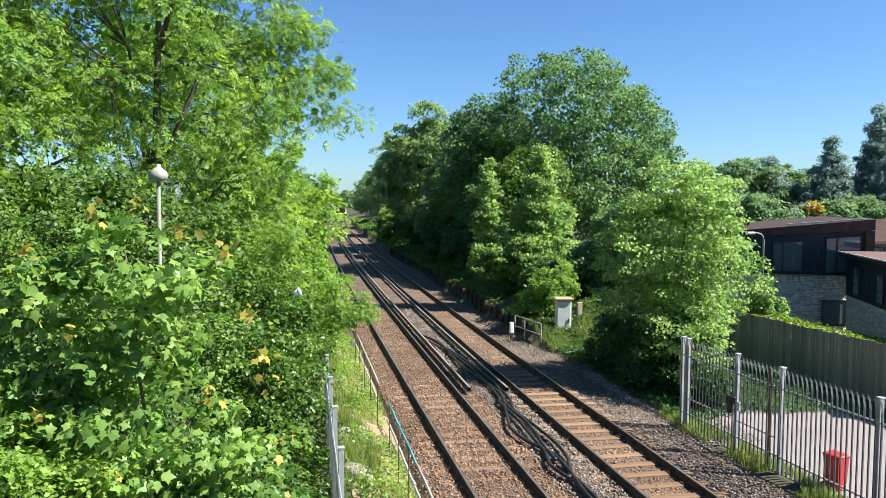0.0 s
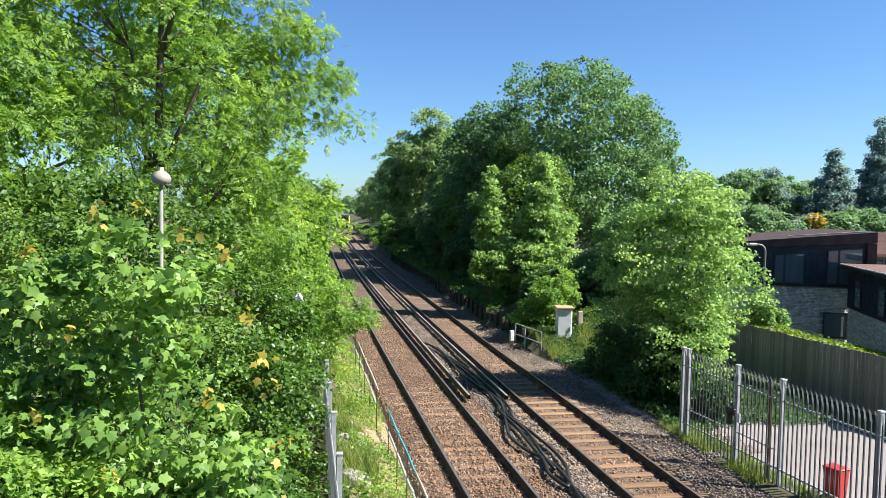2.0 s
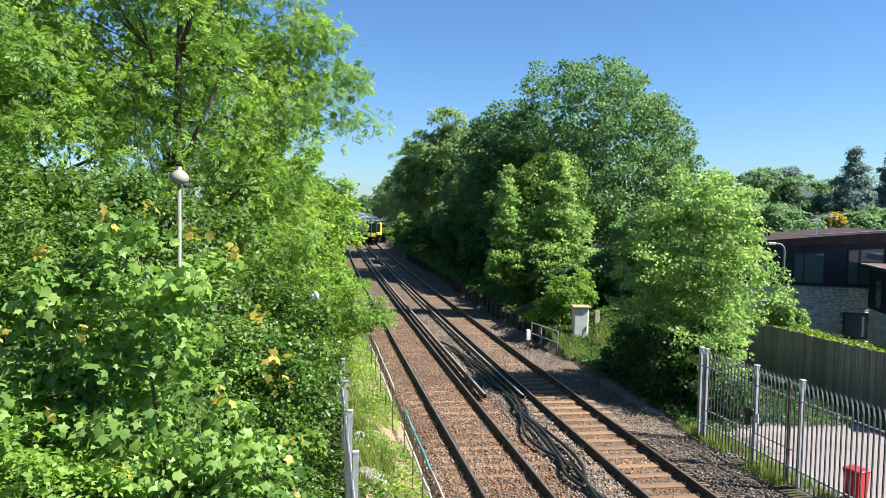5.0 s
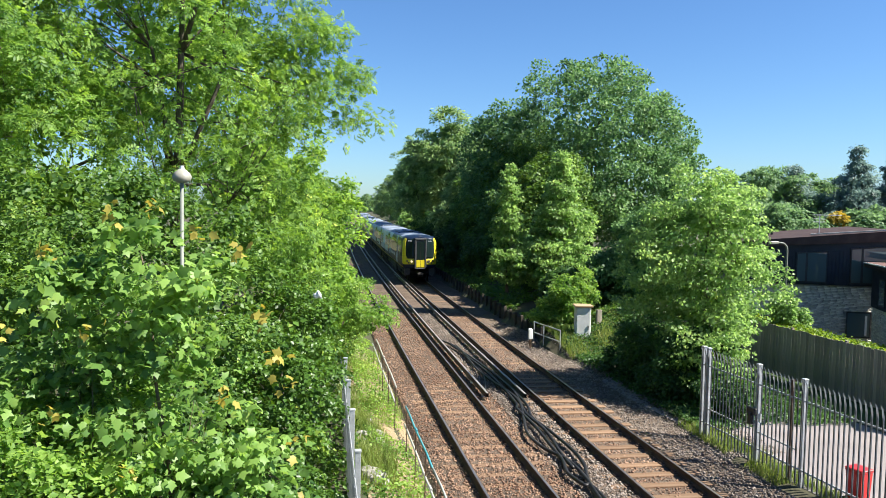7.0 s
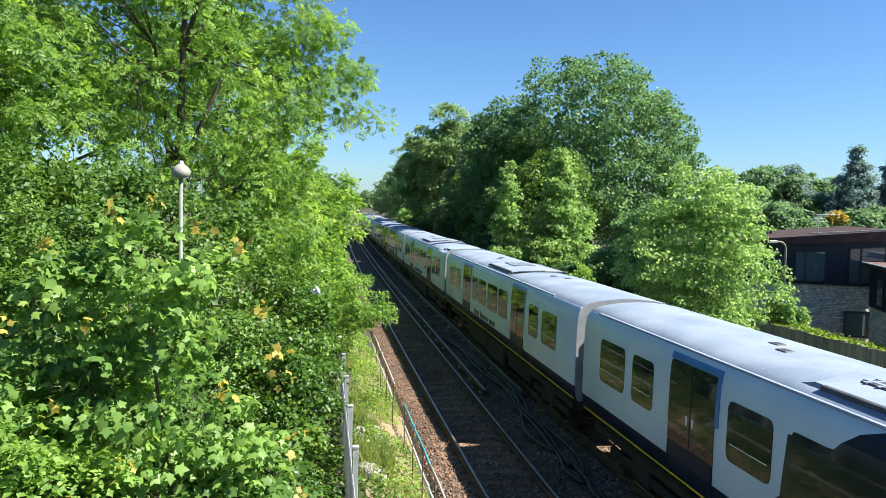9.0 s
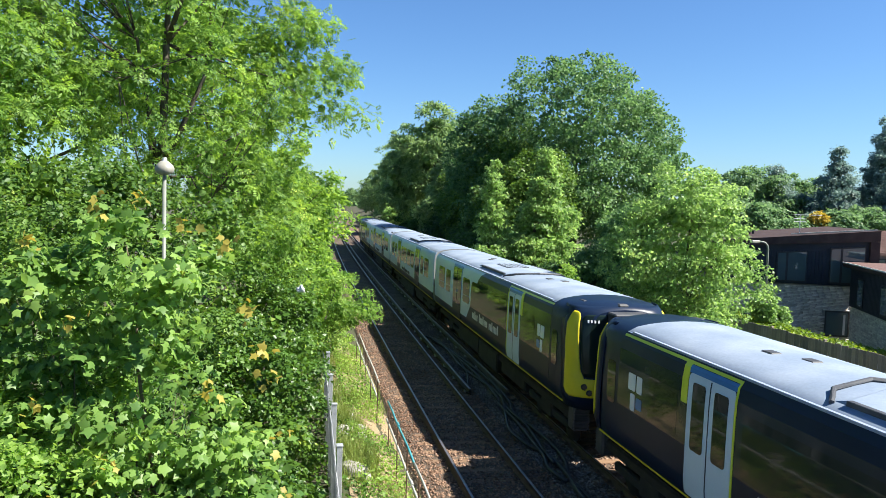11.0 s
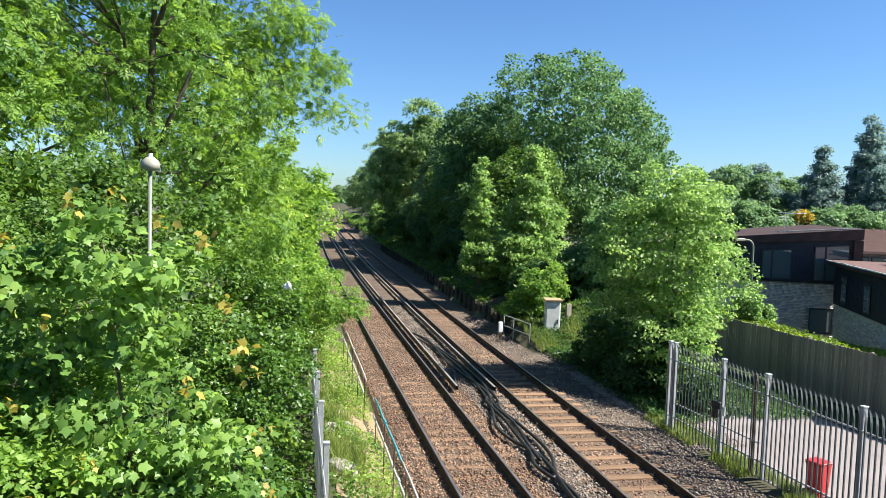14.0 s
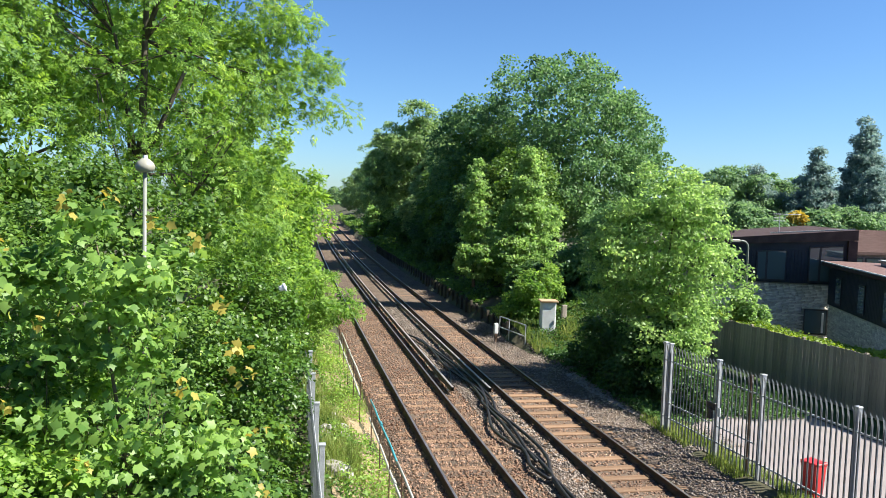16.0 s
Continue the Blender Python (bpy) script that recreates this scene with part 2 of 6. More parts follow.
def tube(bm, pts, radii, sides=6, closed=True):
    """A tapered round rod along points."""
    pts = [Vector(p) for p in pts]
    if not hasattr(radii, "__len__"):
        radii = [radii] * len(pts)
    rings, ref = [], Vector((0.31, 0.77, 0.55))
    for i, p in enumerate(pts):
        d = (pts[min(i + 1, len(pts) - 1)] - pts[max(i - 1, 0)]).normalized()
        a = d.cross(ref)
        a = a.normalized() if a.length > 0.05 else d.orthogonal().normalized()
        b = d.cross(a)
        rings.append([bm.verts.new(p + (a * math.cos(2 * math.pi * k / sides) + b * math.sin(2 * math.pi * k / sides)) * radii[i]) for k in range(sides)])
    for r0, r1 in zip(rings, rings[1:]):
        for k in range(sides):
            bm.faces.new((r0[k], r0[(k + 1) % sides], r1[(k + 1) % sides], r1[k]))
    if closed:
        bm.faces.new(rings[0][::-1])
        bm.faces.new(rings[-1])
    return bm


def line_x(y, off=0.0):
    """Where a line parallel to the track lies at y; off is its distance from the west rail."""
    yc = np.minimum(y, BEND_END)
    return X_BASE + off + CURVE_K * (yc - CURVE_Y) ** 2 / 2 + CURVE_K * (BEND_END - CURVE_Y) * (y - yc)


def heading(y):
    return CURVE_K * (min(y, BEND_END) - CURVE_Y)


def sweep(name, profile, off, ys, material, mats=None, z=0.0):
    """A profile (x, z points) swept along the bend."""
    prof = np.array(profile, float)
    n, k = len(ys), len(prof)
    V = np.zeros((n, k, 3))
    for i, y in enumerate(ys):
        h = math.atan(heading(y))
        V[i, :, 0] = line_x(y, off) + prof[:, 0] * math.cos(h)
        V[i, :, 1] = y - prof[:, 0] * math.sin(h)
        V[i, :, 2] = prof[:, 1] + z
    F = [(i * k + j, i * k + (j + 1) % k, (i + 1) * k + (j + 1) % k, (i + 1) * k + j) for i in range(n - 1) for j in range(k)]
    me = fast_mesh(name, V.reshape(-1, 3), np.array(F), material)
    if mats:
        me.materials.append(mats[0])
        me.polygons.foreach_set("material_index", [1 if (j % k) in mats[1] else 0 for j in range(len(F))])
    return me


# ---- foliage ----
def wobble(P, rng, scale, n=10):
    """Smooth random values in -1 to 1 over points."""
    out = np.zeros(len(P))
    for _ in range(n):
        kv = rng.normal(size=3) * scale
        out += np.sin(P @ kv + rng.uniform(0, 6.28))
    return out / math.sqrt(n) / 1.2


LEAF = {
    "blade": (np.array([(0, 0, 0), (-0.24, 0.5, 0.10), (0, 1, 0), (0.24, 0.5, 0.10)]), [(0, 2, 1), (0, 3, 2)]),
    "round": (np.array([(0, 0, 0), (-0.42, 0.45, 0.12), (0, 1, -0.05), (0.42, 0.45, 0.12)]), [(0, 2, 1), (0, 3, 2)]),
    "maple": (np.array([(0, 0.3, 0.03), (0, 0, 0), (-0.30, 0.10, -0.04), (-0.29, 0.30, 0), (-0.55, 0.52, -0.07), (-0.25, 0.60, 0), (0, 1.0, -0.09),
                        (0.25, 0.60, 0), (0.55, 0.52, -0.07), (0.29, 0.30, 0), (0.30, 0.10, -0.04)]),
              [(0, i, i % 10 + 1) for i in range(1, 11)]),
}


def pinnate():
    """A feathered leaf of seven leaflets on one stalk."""
    V, T = [], []
    for y, sx in ((0.30, -1), (0.30, 1), (0.52, -1), (0.52, 1), (0.73, -1), (0.73, 1), (0.78, 0)):
        b = np.array((0.02 * sx, y, -0.10 * y * y))
        d = np.array((0.80 * sx, 0.55 if sx else 1.0, -0.22))
        d /= np.linalg.norm(d)
        w = np.cross(d, (0, 0, 1))
        w /= np.linalg.norm(w)
        n, ln = len(V), 0.40
        V += [b, b + d * ln * 0.5 - w * 0.085 + (0, 0, 0.03), b + d * ln, b + d * ln * 0.5 + w * 0.085 + (0, 0, 0.03)]
        T += [(n, n + 2, n + 1), (n, n + 3, n + 2)]
    return np.array(V), T


LEAF["pinnate"] = pinnate()


def leaves(name, P, out, size, shape, material, rng, up=0.55, spread=0.75, droop=0.35, vary=0.35):
    """Leaves at the points P, turned outwards and up, each a small folded blade."""
    n = len(P)
    base, tri = LEAF[shape]
    nor = out * 0.45 + np.array((0, 0, up)) + rng.normal(size=(n, 3)) * spread * 0.6
    nor /= np.linalg.norm(nor, axis=1, keepdims=True) + 1e-9
    tip = out * 0.7 + rng.normal(size=(n, 3)) * 0.8 + np.array((0, 0, -droop))
    tip -= nor * (tip * nor).sum(1, keepdims=True)
    tip /= np.linalg.norm(tip, axis=1, keepdims=True) + 1e-9
    side = np.cross(tip, nor)
    s = size * rng.uniform(1 - vary, 1 + vary, n)[:, None, None]
    V = P[:, None, :] + s * (side[:, None, :] * base[None, :, :1] + tip[:, None, :] * base[None, :, 1:2] + nor[:, None, :] * base[None, :, 2:])
    F = np.array(tri)[None] + (np.arange(n) * len(base))[:, None, None]
    return fast_mesh(name, V.reshape(-1, 3), F.reshape(-1, 3), material)


def crown_points(lobes, boughs, per, br, rng, gap=-0.6, rough=0.16, shell=0.5, flat=0.7, low=-0.45, keep_in=0.45):
    """Leaf places over many rounded boughs that cover several lobes, the way outwards, and the boughs' middles."""
    lob = np.array(lobes, float)
    area = (lob[:, 3] * lob[:, 4] + lob[:, 3] * lob[:, 5] + lob[:, 4] * lob[:, 5])
    pick = rng.choice(len(lob), boughs, p=area / area.sum())
    d = rng.normal(size=(boughs, 3))
    d /= np.linalg.norm(d, axis=1, keepdims=True)
    r = 1 - shell * rng.random(boughs) ** 1.5
    c = lob[pick, :3] + d * (lob[pick, 3:6] - br * 0.7) * r[:, None]
    c += d * (wobble(c, rng, 0.9) * rough * lob[pick, 3:6].mean(1))[:, None]
    keep = wobble(c, rng, 1.2) > gap
    for i, l in enumerate(lob):
        q = (((c - l[:3]) / l[3:6]) ** 2).sum(1)
        keep &= (q > keep_in) | (pick == i)
    c, d = c[keep], d[keep]
    n = len(c)
    e = rng.normal(size=(n, per, 3))
    e[..., 2] = np.abs(e[..., 2] + 0.25) * np.where(rng.random((n, per)) < 0.75, 1, -0.8)
    e += d[:, None] * 0.5
    e /= np.linalg.norm(e, axis=2, keepdims=True)
    rad = br * rng.uniform(0.55, 1.35, (n, 1, 1)) * (1 - 0.6 * rng.random((n, per, 1)) ** 1.5)
    off = e * rad * np.array((1, 1, flat))
    P = (c[:, None] + off).reshape(-1, 3)
    P += rng.normal(size=P.shape) * br * 0.07
    O = (e * 0.8 + d[:, None] * 0.4).reshape(-1, 3)
    O /= np.linalg.norm(O, axis=1, keepdims=True) + 1e-9
    return P, O, c


def core_points(lobes, n, rng):
    """Places of the shaded inner foliage."""
    lob = np.array(lobes, float)
    vol = lob[:, 3] * lob[:, 4] * lob[:, 5]
    pick = rng.choice(len(lob), n, p=vol / vol.sum())
    d = rng.normal(size=(n, 3))
    d /= np.linalg.norm(d, axis=1, keepdims=True)
    return lob[pick, :3] + d * lob[pick, 3:6] * (0.62 * rng.random(n) ** 0.45)[:, None], d


def limbs(lobes, trunk_r, rng, c, twigs=40, start=0.3, base=(0, 0, 0), lean=(0, 0)):
    """A tapered, slightly crooked trunk, limbs to the lobes and twigs to the clumps."""
    bm = bmesh.new()
    lob = np.array(lobes, float)
    top = lob[:, :3][np.argmax(lob[:, 2])]
    b = np.array(base, float)
    ts = np.linspace(0, 1, 9)
    stem = [b + (top - b) * np.array((t ** 1.4, t ** 1.4, t)) + np.append(rng.normal(size=2) * trunk_r * 0.5, 0) * (0.15 + t) for t in ts]
    tube(bm, stem, [trunk_r * (1.35 if i == 0 else 1 - 0.85 * t) for i, t in enumerate(ts)], 9)
    ends = []
    for l in lob:
        i = int(np.clip(rng.integers(2, 6), 1, 7))
        a, e = stem[i], l[:3]
        mid = (a + e) / 2 + rng.normal(size=3) * 0.12 * np.linalg.norm(e - a) + np.array((0, 0, -0.06 * np.linalg.norm(e - a)))
        tube(bm, [a, (a + mid) / 2, mid, (mid + e) / 2 + rng.normal(size=3) * 0.05, e], [trunk_r * k * min(1.0, 0.15 + l[3] / 5.5) for k in (0.45, 0.38, 0.27, 0.16, 0.05)], 6)
        ends.append((mid, e))
    for j in rng.choice(len(c), min(twigs, len(c)), replace=False):
        e = c[j]
        k = int(np.argmin(((lob[:, :3] - e) ** 2).sum(1)))
        a = ends[k][1] if rng.random() < 0.6 else ends[k][0]
        mid = (a + e) / 2 + rng.normal(size=3) * 0.1 * np.linalg.norm(e - a)
        tube(bm, [a, mid, e], [trunk_r * 0.11, trunk_r * 0.07, trunk_r * 0.03], 4)
    return bm


def tree(name, at, lobes, leafm, label, category="tree", boughs=300, per=200, br=0.7, leaf=0.1, shape="round", trunk=0.25, seed=1,
         gap=-0.6, rough=0.16, shell=0.5, twigs=40, turn=0, group="", up=0.55, droop=0.35, bark=None, core=0.06, flat=0.7, big=1.9, spread=0.75):
    rng = np.random.default_rng(seed)
    t = thing(name, pose(*at, 0, 0, turn), label, category, group)
    P, O, c = crown_points(lobes, boughs, per, br, rng, gap, rough, shell, flat)
    part("trunk", limbs(lobes, trunk, rng, c, twigs), bark or M_BARK, t, smooth=True)
    part("crown", leaves("crown", P, O, leaf, shape, leafm, rng, up=up, droop=droop, spread=spread), None, t)
    if core:
        Q, D = core_points(lobes, int(len(P) * core), rng)
        part("inner_foliage", leaves("inner_foliage", Q, D, leaf * big, "round", leafm, rng, up=0.2, spread=1.2), None, t)
    return t


def cover(name, label, category, x0, x1, y0, y1, n, hgt, leaf, shape, leafm, seed, follow=True, patch=0.0, lift=0.0):
    """Low growth over a stretch of ground: many leaves, uncountable."""
    rng = np.random.default_rng(seed)
    y = rng.uniform(y0, y1, n)
    x = rng.uniform(x0, x1, n) + (line_x(y) if follow else 0)
    P = np.stack([x, y, np.zeros(n)], 1)
    w = wobble(P, rng, 0.9)
    k = w > patch
    P, w = P[k], w[k]
    P[:, 2] = ground_z(P[:, 0], P[:, 1]) + lift + hgt * (0.35 + 0.5 * np.clip(w, 0, 1.2)) * rng.random(len(P)) ** 0.7
    out = rng.normal(size=P.shape) * 0.5 + np.array((0, 0, 0.6))
    ob = part(name, leaves(name, P, out, leaf, shape, leafm, rng, up=0.5), None)
    return tagged(ob, label, category, kind="stuff")


def grass(name, label, x0, x1, y0, y1, n, hgt, seed, patch=-0.2, follow=True):
    """Blades of grass in tufts."""
    rng = np.random.default_rng(seed)
    y = rng.uniform(y0, y1, n)
    x = rng.uniform(x0, x1, n) + (line_x(y) if follow else 0)
    P = np.stack([x, y, np.zeros(n)], 1)
    w = wobble(P, rng, 1.6)
    k = w > patch
    P, w = P[k], w[k]
    m = len(P)
    P[:, 2] = ground_z(P[:, 0], P[:, 1])
    h = hgt * (0.5 + 0.5 * np.clip(w + 0.5, 0, 1.4)) * rng.uniform(0.5, 1.2, m)
    a = rng.uniform(0, 6.283, m)
    d = np.stack([np.cos(a), np.sin(a), np.zeros(m)], 1)
    s = np.stack([-np.sin(a), np.cos(a), np.zeros(m)], 1) * 0.007
    bend = rng.uniform(0.1, 0.6, m)[:, None]
    mid = P + d * h[:, None] * bend * 0.3 + np.array((0, 0, 1)) * h[:, None] * 0.6
    tip = P + d * h[:, None] * bend + np.array((0, 0, 1)) * h[:, None]
    V = np.stack([P - s, P + s, mid + s * 0.8, mid - s * 0.8, tip], 1)
    F = np.array([(0, 1, 2), (0, 2, 3), (3, 2, 4)])
    ob = part(name, fast_mesh(name, V.reshape(-1, 3), (F[None] + (np.arange(m) * 5)[:, None, None]).reshape(-1, 3), L_GRASS), None)
    return tagged(ob, label, "grass", kind="stuff")


# ---- the ground and the railway ----
def smooth01(a, b, x):
    t = np.clip((np.asarray(x, float) - a) / (b - a), 0, 1)
    return t * t * (3 - 2 * t)


def ground_z(x, y):
    u = x - line_x(y)
    left = 0.45 * smooth01(-1.0, -2.6, u) + 0.25 * smooth01(-3, -9, u)
    far = smooth01(29, 33, y)
    right = far * (0.75 * smooth01(6.85, 7.0, u) + 1.3 * smooth01(7.0, 13, u)) + (1 - far) * 0.2 * smooth01(6.3, 7.4, u)
    z = -0.32 + left + right + 0.04 * np.sin(x * 1.3 + y * 0.7) * smooth01(7, 12, np.abs(u - 2.5))
    return z


def sheet(name, xs, ys, material, lift=0.0, follow=False):
    """A ground sheet; with follow, xs are distances from the west rail."""
    X, Y = np.meshgrid(np.array(xs, float), np.array(ys, float))
    if follow:
        X = X + line_x(Y)
    V = np.stack([X, Y, ground_z(X, Y) + lift], -1)
    n, m = X.shape
    i = (np.arange(n - 1)[:, None] * m + np.arange(m - 1)[None]).ravel()
    return fast_mesh(name, V.reshape(-1, 3), np.stack([i, i + 1, i + m + 1, i + m], 1), material, True)


xs = np.concatenate([[-2500, -900, -300, -120], np.arange(-60, -12, 4), np.arange(-12, 34, 0.5), np.arange(34, 90, 4), [120, 300, 900, 2500]])
ys = np.concatenate([[-2500, -900, -300, -120], np.arange(-60, 0, 5), np.arange(0, 60, 0.75), np.arange(60, 300, 5), [340, 450, 900, 2500]])
ground = part("ground", sheet("ground", xs, ys, M_EARTH), None)
tagged(ground, "uneven earth with grass and leaf litter", "ground", kind="structure")
verge = part("verge", sheet("verge", np.arange(-2.6, -0.6, 0.2), np.arange(2, 34, 0.5), M_VERGE, 0.012, True), None)
tagged(verge, "dry sandy verge with sparse grass beside the ballast", "verge", kind="structure")
yard = part("yard", sheet("yard", np.arange(12.2, 18.01, 0.5), np.arange(-20, 27, 1.0), M_TARMAC, 0.012), None)
tagged(yard, "pale worn tarmac yard behind the steel fence", "yard", kind="structure")
lawn = part("lawn", sheet("lawn", np.arange(18.0, 23.01, 0.5), np.arange(-10, 33, 1.0), M_GRASS, 0.016), None)
tagged(lawn, "shaded strip of grass along the wooden fence", "lawn", kind="structure")

BED = [(-1.45, -0.5), (-0.75, -0.19), (2.2, -0.19), (2.75, -0.17), (3.0, -0.17), (3.1, -0.2), (5.5, -0.2), (6.0, -0.21), (7.3, -0.20), (8.2, -0.24), (8.5, -0.5)]
bed_ys = np.concatenate([np.arange(-230, 0, 10), np.arange(0, 60, 2.0), np.arange(60, 460, 8)])
bed = part("ballast", sweep("ballast", BED, 0.0, bed_ys, M_BALLAST), None)
tagged(bed, "rust-stained stone ballast under two tracks", "ballast", kind="structure")


def stones(name, n, u0, u1, y0, y1, z, size, material, seed, mound=0.0):
    """Loose broken stones, six-cornered, each turned and squashed its own way."""
    rng = np.random.default_rng(seed)
    y = y0 + (y1 - y0) * rng.random(n) ** 1.35
    u = rng.uniform(u0, u1, n)
    if mound:
        a, b = rng.normal(size=(2, n)) * 0.5
        y, u = (y0 + y1) / 2 + a * (y1 - y0) / 2, (u0 + u1) / 2 + b * (u1 - u0) / 2
        z = z + mound * np.exp(-2 * (a * a + b * b)) * rng.random(n)
    x = line_x(y) + u
    P = np.stack([x, y, (ground_z(x, y) if z is None else z) + rng.normal(size=n) * 0.012], 1)
    oct6 = np.array([(1, 0, 0), (-1, 0, 0), (0, 1, 0), (0, -1, 0), (0, 0, 1), (0, 0, -1)], float)
    V = oct6[None] * rng.uniform(0.55, 1.2, (n, 6, 1)) + rng.normal(size=(n, 6, 3)) * 0.22
    q = rng.normal(size=(n, 4))
    q /= np.linalg.norm(q, axis=1, keepdims=True)
    w, a, b, c = q.T
    R = np.stack([np.stack([1 - 2 * (b * b + c * c), 2 * (a * b - c * w), 2 * (a * c + b * w)], 1),
                  np.stack([2 * (a * b + c * w), 1 - 2 * (a * a + c * c), 2 * (b * c - a * w)], 1),
                  np.stack([2 * (a * c - b * w), 2 * (b * c + a * w), 1 - 2 * (a * a + b * b)], 1)], 1)
    s = size * rng.uniform(0.55, 1.35, n)
    V = np.einsum("nij,nkj->nki", R, V) * s[:, None, None] * np.array((1, 1, 0.75)) + P[:, None]
    F = np.array([(0, 2, 4), (2, 1, 4), (1, 3, 4), (3, 0, 4), (2, 0, 5), (1, 2, 5), (3, 1, 5), (0, 3, 5)])
    return fast_mesh(name, V.reshape(-1, 3), (F[None] + (np.arange(n) * 6)[:, None, None]).reshape(-1, 3), material)


for nm, n, u0, u1, y0, y1, z, mtl, sd, lab in (
        ("loose_ballast", 21000, -0.95, 2.25, 12.5, 44, -0.185, M_STONE_BROWN, 3, "loose rust-brown ballast stones between the rails"),
        ("loose_ballast", 9500, 2.2, 3.4, 12.5, 44, -0.165, M_STONE_GREY, 4, "loose grey-brown ballast stones between the tracks"),
        ("loose_ballast", 13000, 3.4, 5.4, 12.5, 44, -0.205, M_STONE_BROWN, 5, "loose rust-brown ballast stones between sleepers"),
        ("loose_ballast", 14000, 5.3, 7.5, 12.5, 40, -0.205, M_STONE_GREY, 6, "loose grey ballast stones beside the track"),
        ("loose_ballast", 11000, 6.5, 8.6, 17, 33, None, M_STONE_GREY, 9, "loose grey ballast stones at the edge of the bank"),
        ("loose_ballast", 4500, -2.0, -0.85, 12.5, 32, None, M_SAND, 10, "loose sandy gravel on the verge"),
        ("ballast_heap", 4000, 5.8, 7.0, 32, 39, -0.2, M_STONE_GREY, 8, "low heap of pale ballast stones beside the track")):
    tagged(part(nm, stones(nm, n, u0, u1, y0, y1, z, 0.036, mtl, sd, 0.35 if nm == "ballast_heap" else 0.0), None), lab, "ballast", "loose ballast", "stuff")

RAIL = [(-0.07, -0.16), (0.07, -0.16), (0.07, -0.147), (0.012, -0.125), (0.012, -0.045), (0.036, -0.034), (0.036, -0.006), (0.028, 0.0), (-0.028, 0.0), (-0.036, -0.006), (-0.036, -0.034), (-0.012, -0.045), (-0.012, -0.125), (-0.07, -0.147)]
COND = [(-0.07, -0.06), (0.07, -0.06), (0.05, -0.03), (0.03, 0.02), (0.05, 0.05), (0.04, 0.085), (-0.04, 0.085), (-0.05, 0.05), (-0.03, 0.02), (-0.05, -0.03)]
rail_ys = np.concatenate([np.arange(-230, 0, 10), np.arange(0, 460, 4.0)])


def sleeper_mesh():
    bm = bmesh.new()
    box(bm, -1.28, 1.28, -0.125, 0.125, -0.15, 0.0, 0.012)
    return mesh_of("sleeper", bm, M_SLEEPER)


def chair_mesh():
    bm = bmesh.new()
    for s in (-1, 1):
        x = s * GAUGE / 2
        box(bm, x - 0.17, x + 0.17, -0.08, 0.08, 0.0, 0.03, 0.008)
        box(bm, x - 0.11, x - 0.075, -0.05, 0.05, 0.03, 0.07, 0.006)
        box(bm, x + 0.075, x + 0.11, -0.05, 0.05, 0.03, 0.07, 0.006)
    return mesh_of("rail_chair", bm, M_RUST)


SLEEPER, CHAIR = sleeper_mesh(), chair_mesh()


def track(label, off, deep, cond_off, cond_from, group):
    t = thing("railway_track", pose(0, 0, 0), label, "railway track", group, "structure")
    for k in (0, GAUGE):
        part("rail", sweep("rail", RAIL, off + k, rail_ys, M_RUST, (M_RAILTOP, {7})), None, t, "rusty steel rail with a worn bright top")
    ys_c = np.concatenate([[cond_from, cond_from + 1.2], np.arange(math.ceil(cond_from / 4) * 4 + 4, 460, 4.0)])
    c = part("conductor_rail", sweep("conductor_rail", COND, off + cond_off, ys_c, M_CONDUCTOR, (M_CONDTOP, {5})), None, t, "dark conductor rail on insulators")
    pot = bmesh.new()
    box(pot, -0.06, 0.06, -0.06, 0.06, -0.2, -0.06, 0.02)
    pot = mesh_of("insulator", pot, M_WHITE)
    for i in range(24):
        y = cond_from + 0.6 + i * 1.95
        part("insulator", pot, None, c, at=pose(line_x(y, off + cond_off), y, 0))
    rng = random.Random(int(off * 10) + 5)
    far = []
    for i in range(640):
        y = 6 + i * 0.69
        low = deep if y < 26.5 else max(deep, 0.035)
        m = pose(line_x(y, off + GAUGE / 2) + rng.uniform(-0.04, 0.04), y, -0.165 - low + rng.uniform(-0.008, 0.008), 0, 0, -math.degrees(heading(y)) + rng.uniform(-0.8, 0.8))
        if i < 120:
            s = part("sleeper", SLEEPER, None, t, at=m)
            part("rail_chair", CHAIR, None, s, "rusty iron rail chair")
        else:
            far.append(m)
    base = np.array([(x, y, z) for x in (-1.28, 1.28) for y in (-0.125, 0.125) for z in (-0.15, 0)])
    V = np.concatenate([base @ np.array(m.to_3x3()).T + np.array(m.translation) for m in far])
    F = np.array([(0, 1, 3, 2), (4, 6, 7, 5), (0, 4, 5, 1), (2, 3, 7, 6), (1, 5, 7, 3)])
    rest = part("sleepers", fast_mesh("sleepers", V, (F[None] + (np.arange(len(far)) * 8)[:, None, None]).reshape(-1, 4), M_SLEEPER), None, t)
    rest["kind"] = "stuff"
    return t


track("west track with rusty rails on half-buried sleepers", 0.0, 0.02, GAUGE + 0.42, 23.7, "railway tracks")
track("east track with rusty rails on timber sleepers", TRACK_GAP, -0.005, -0.42, 23.4, "railway tracks")


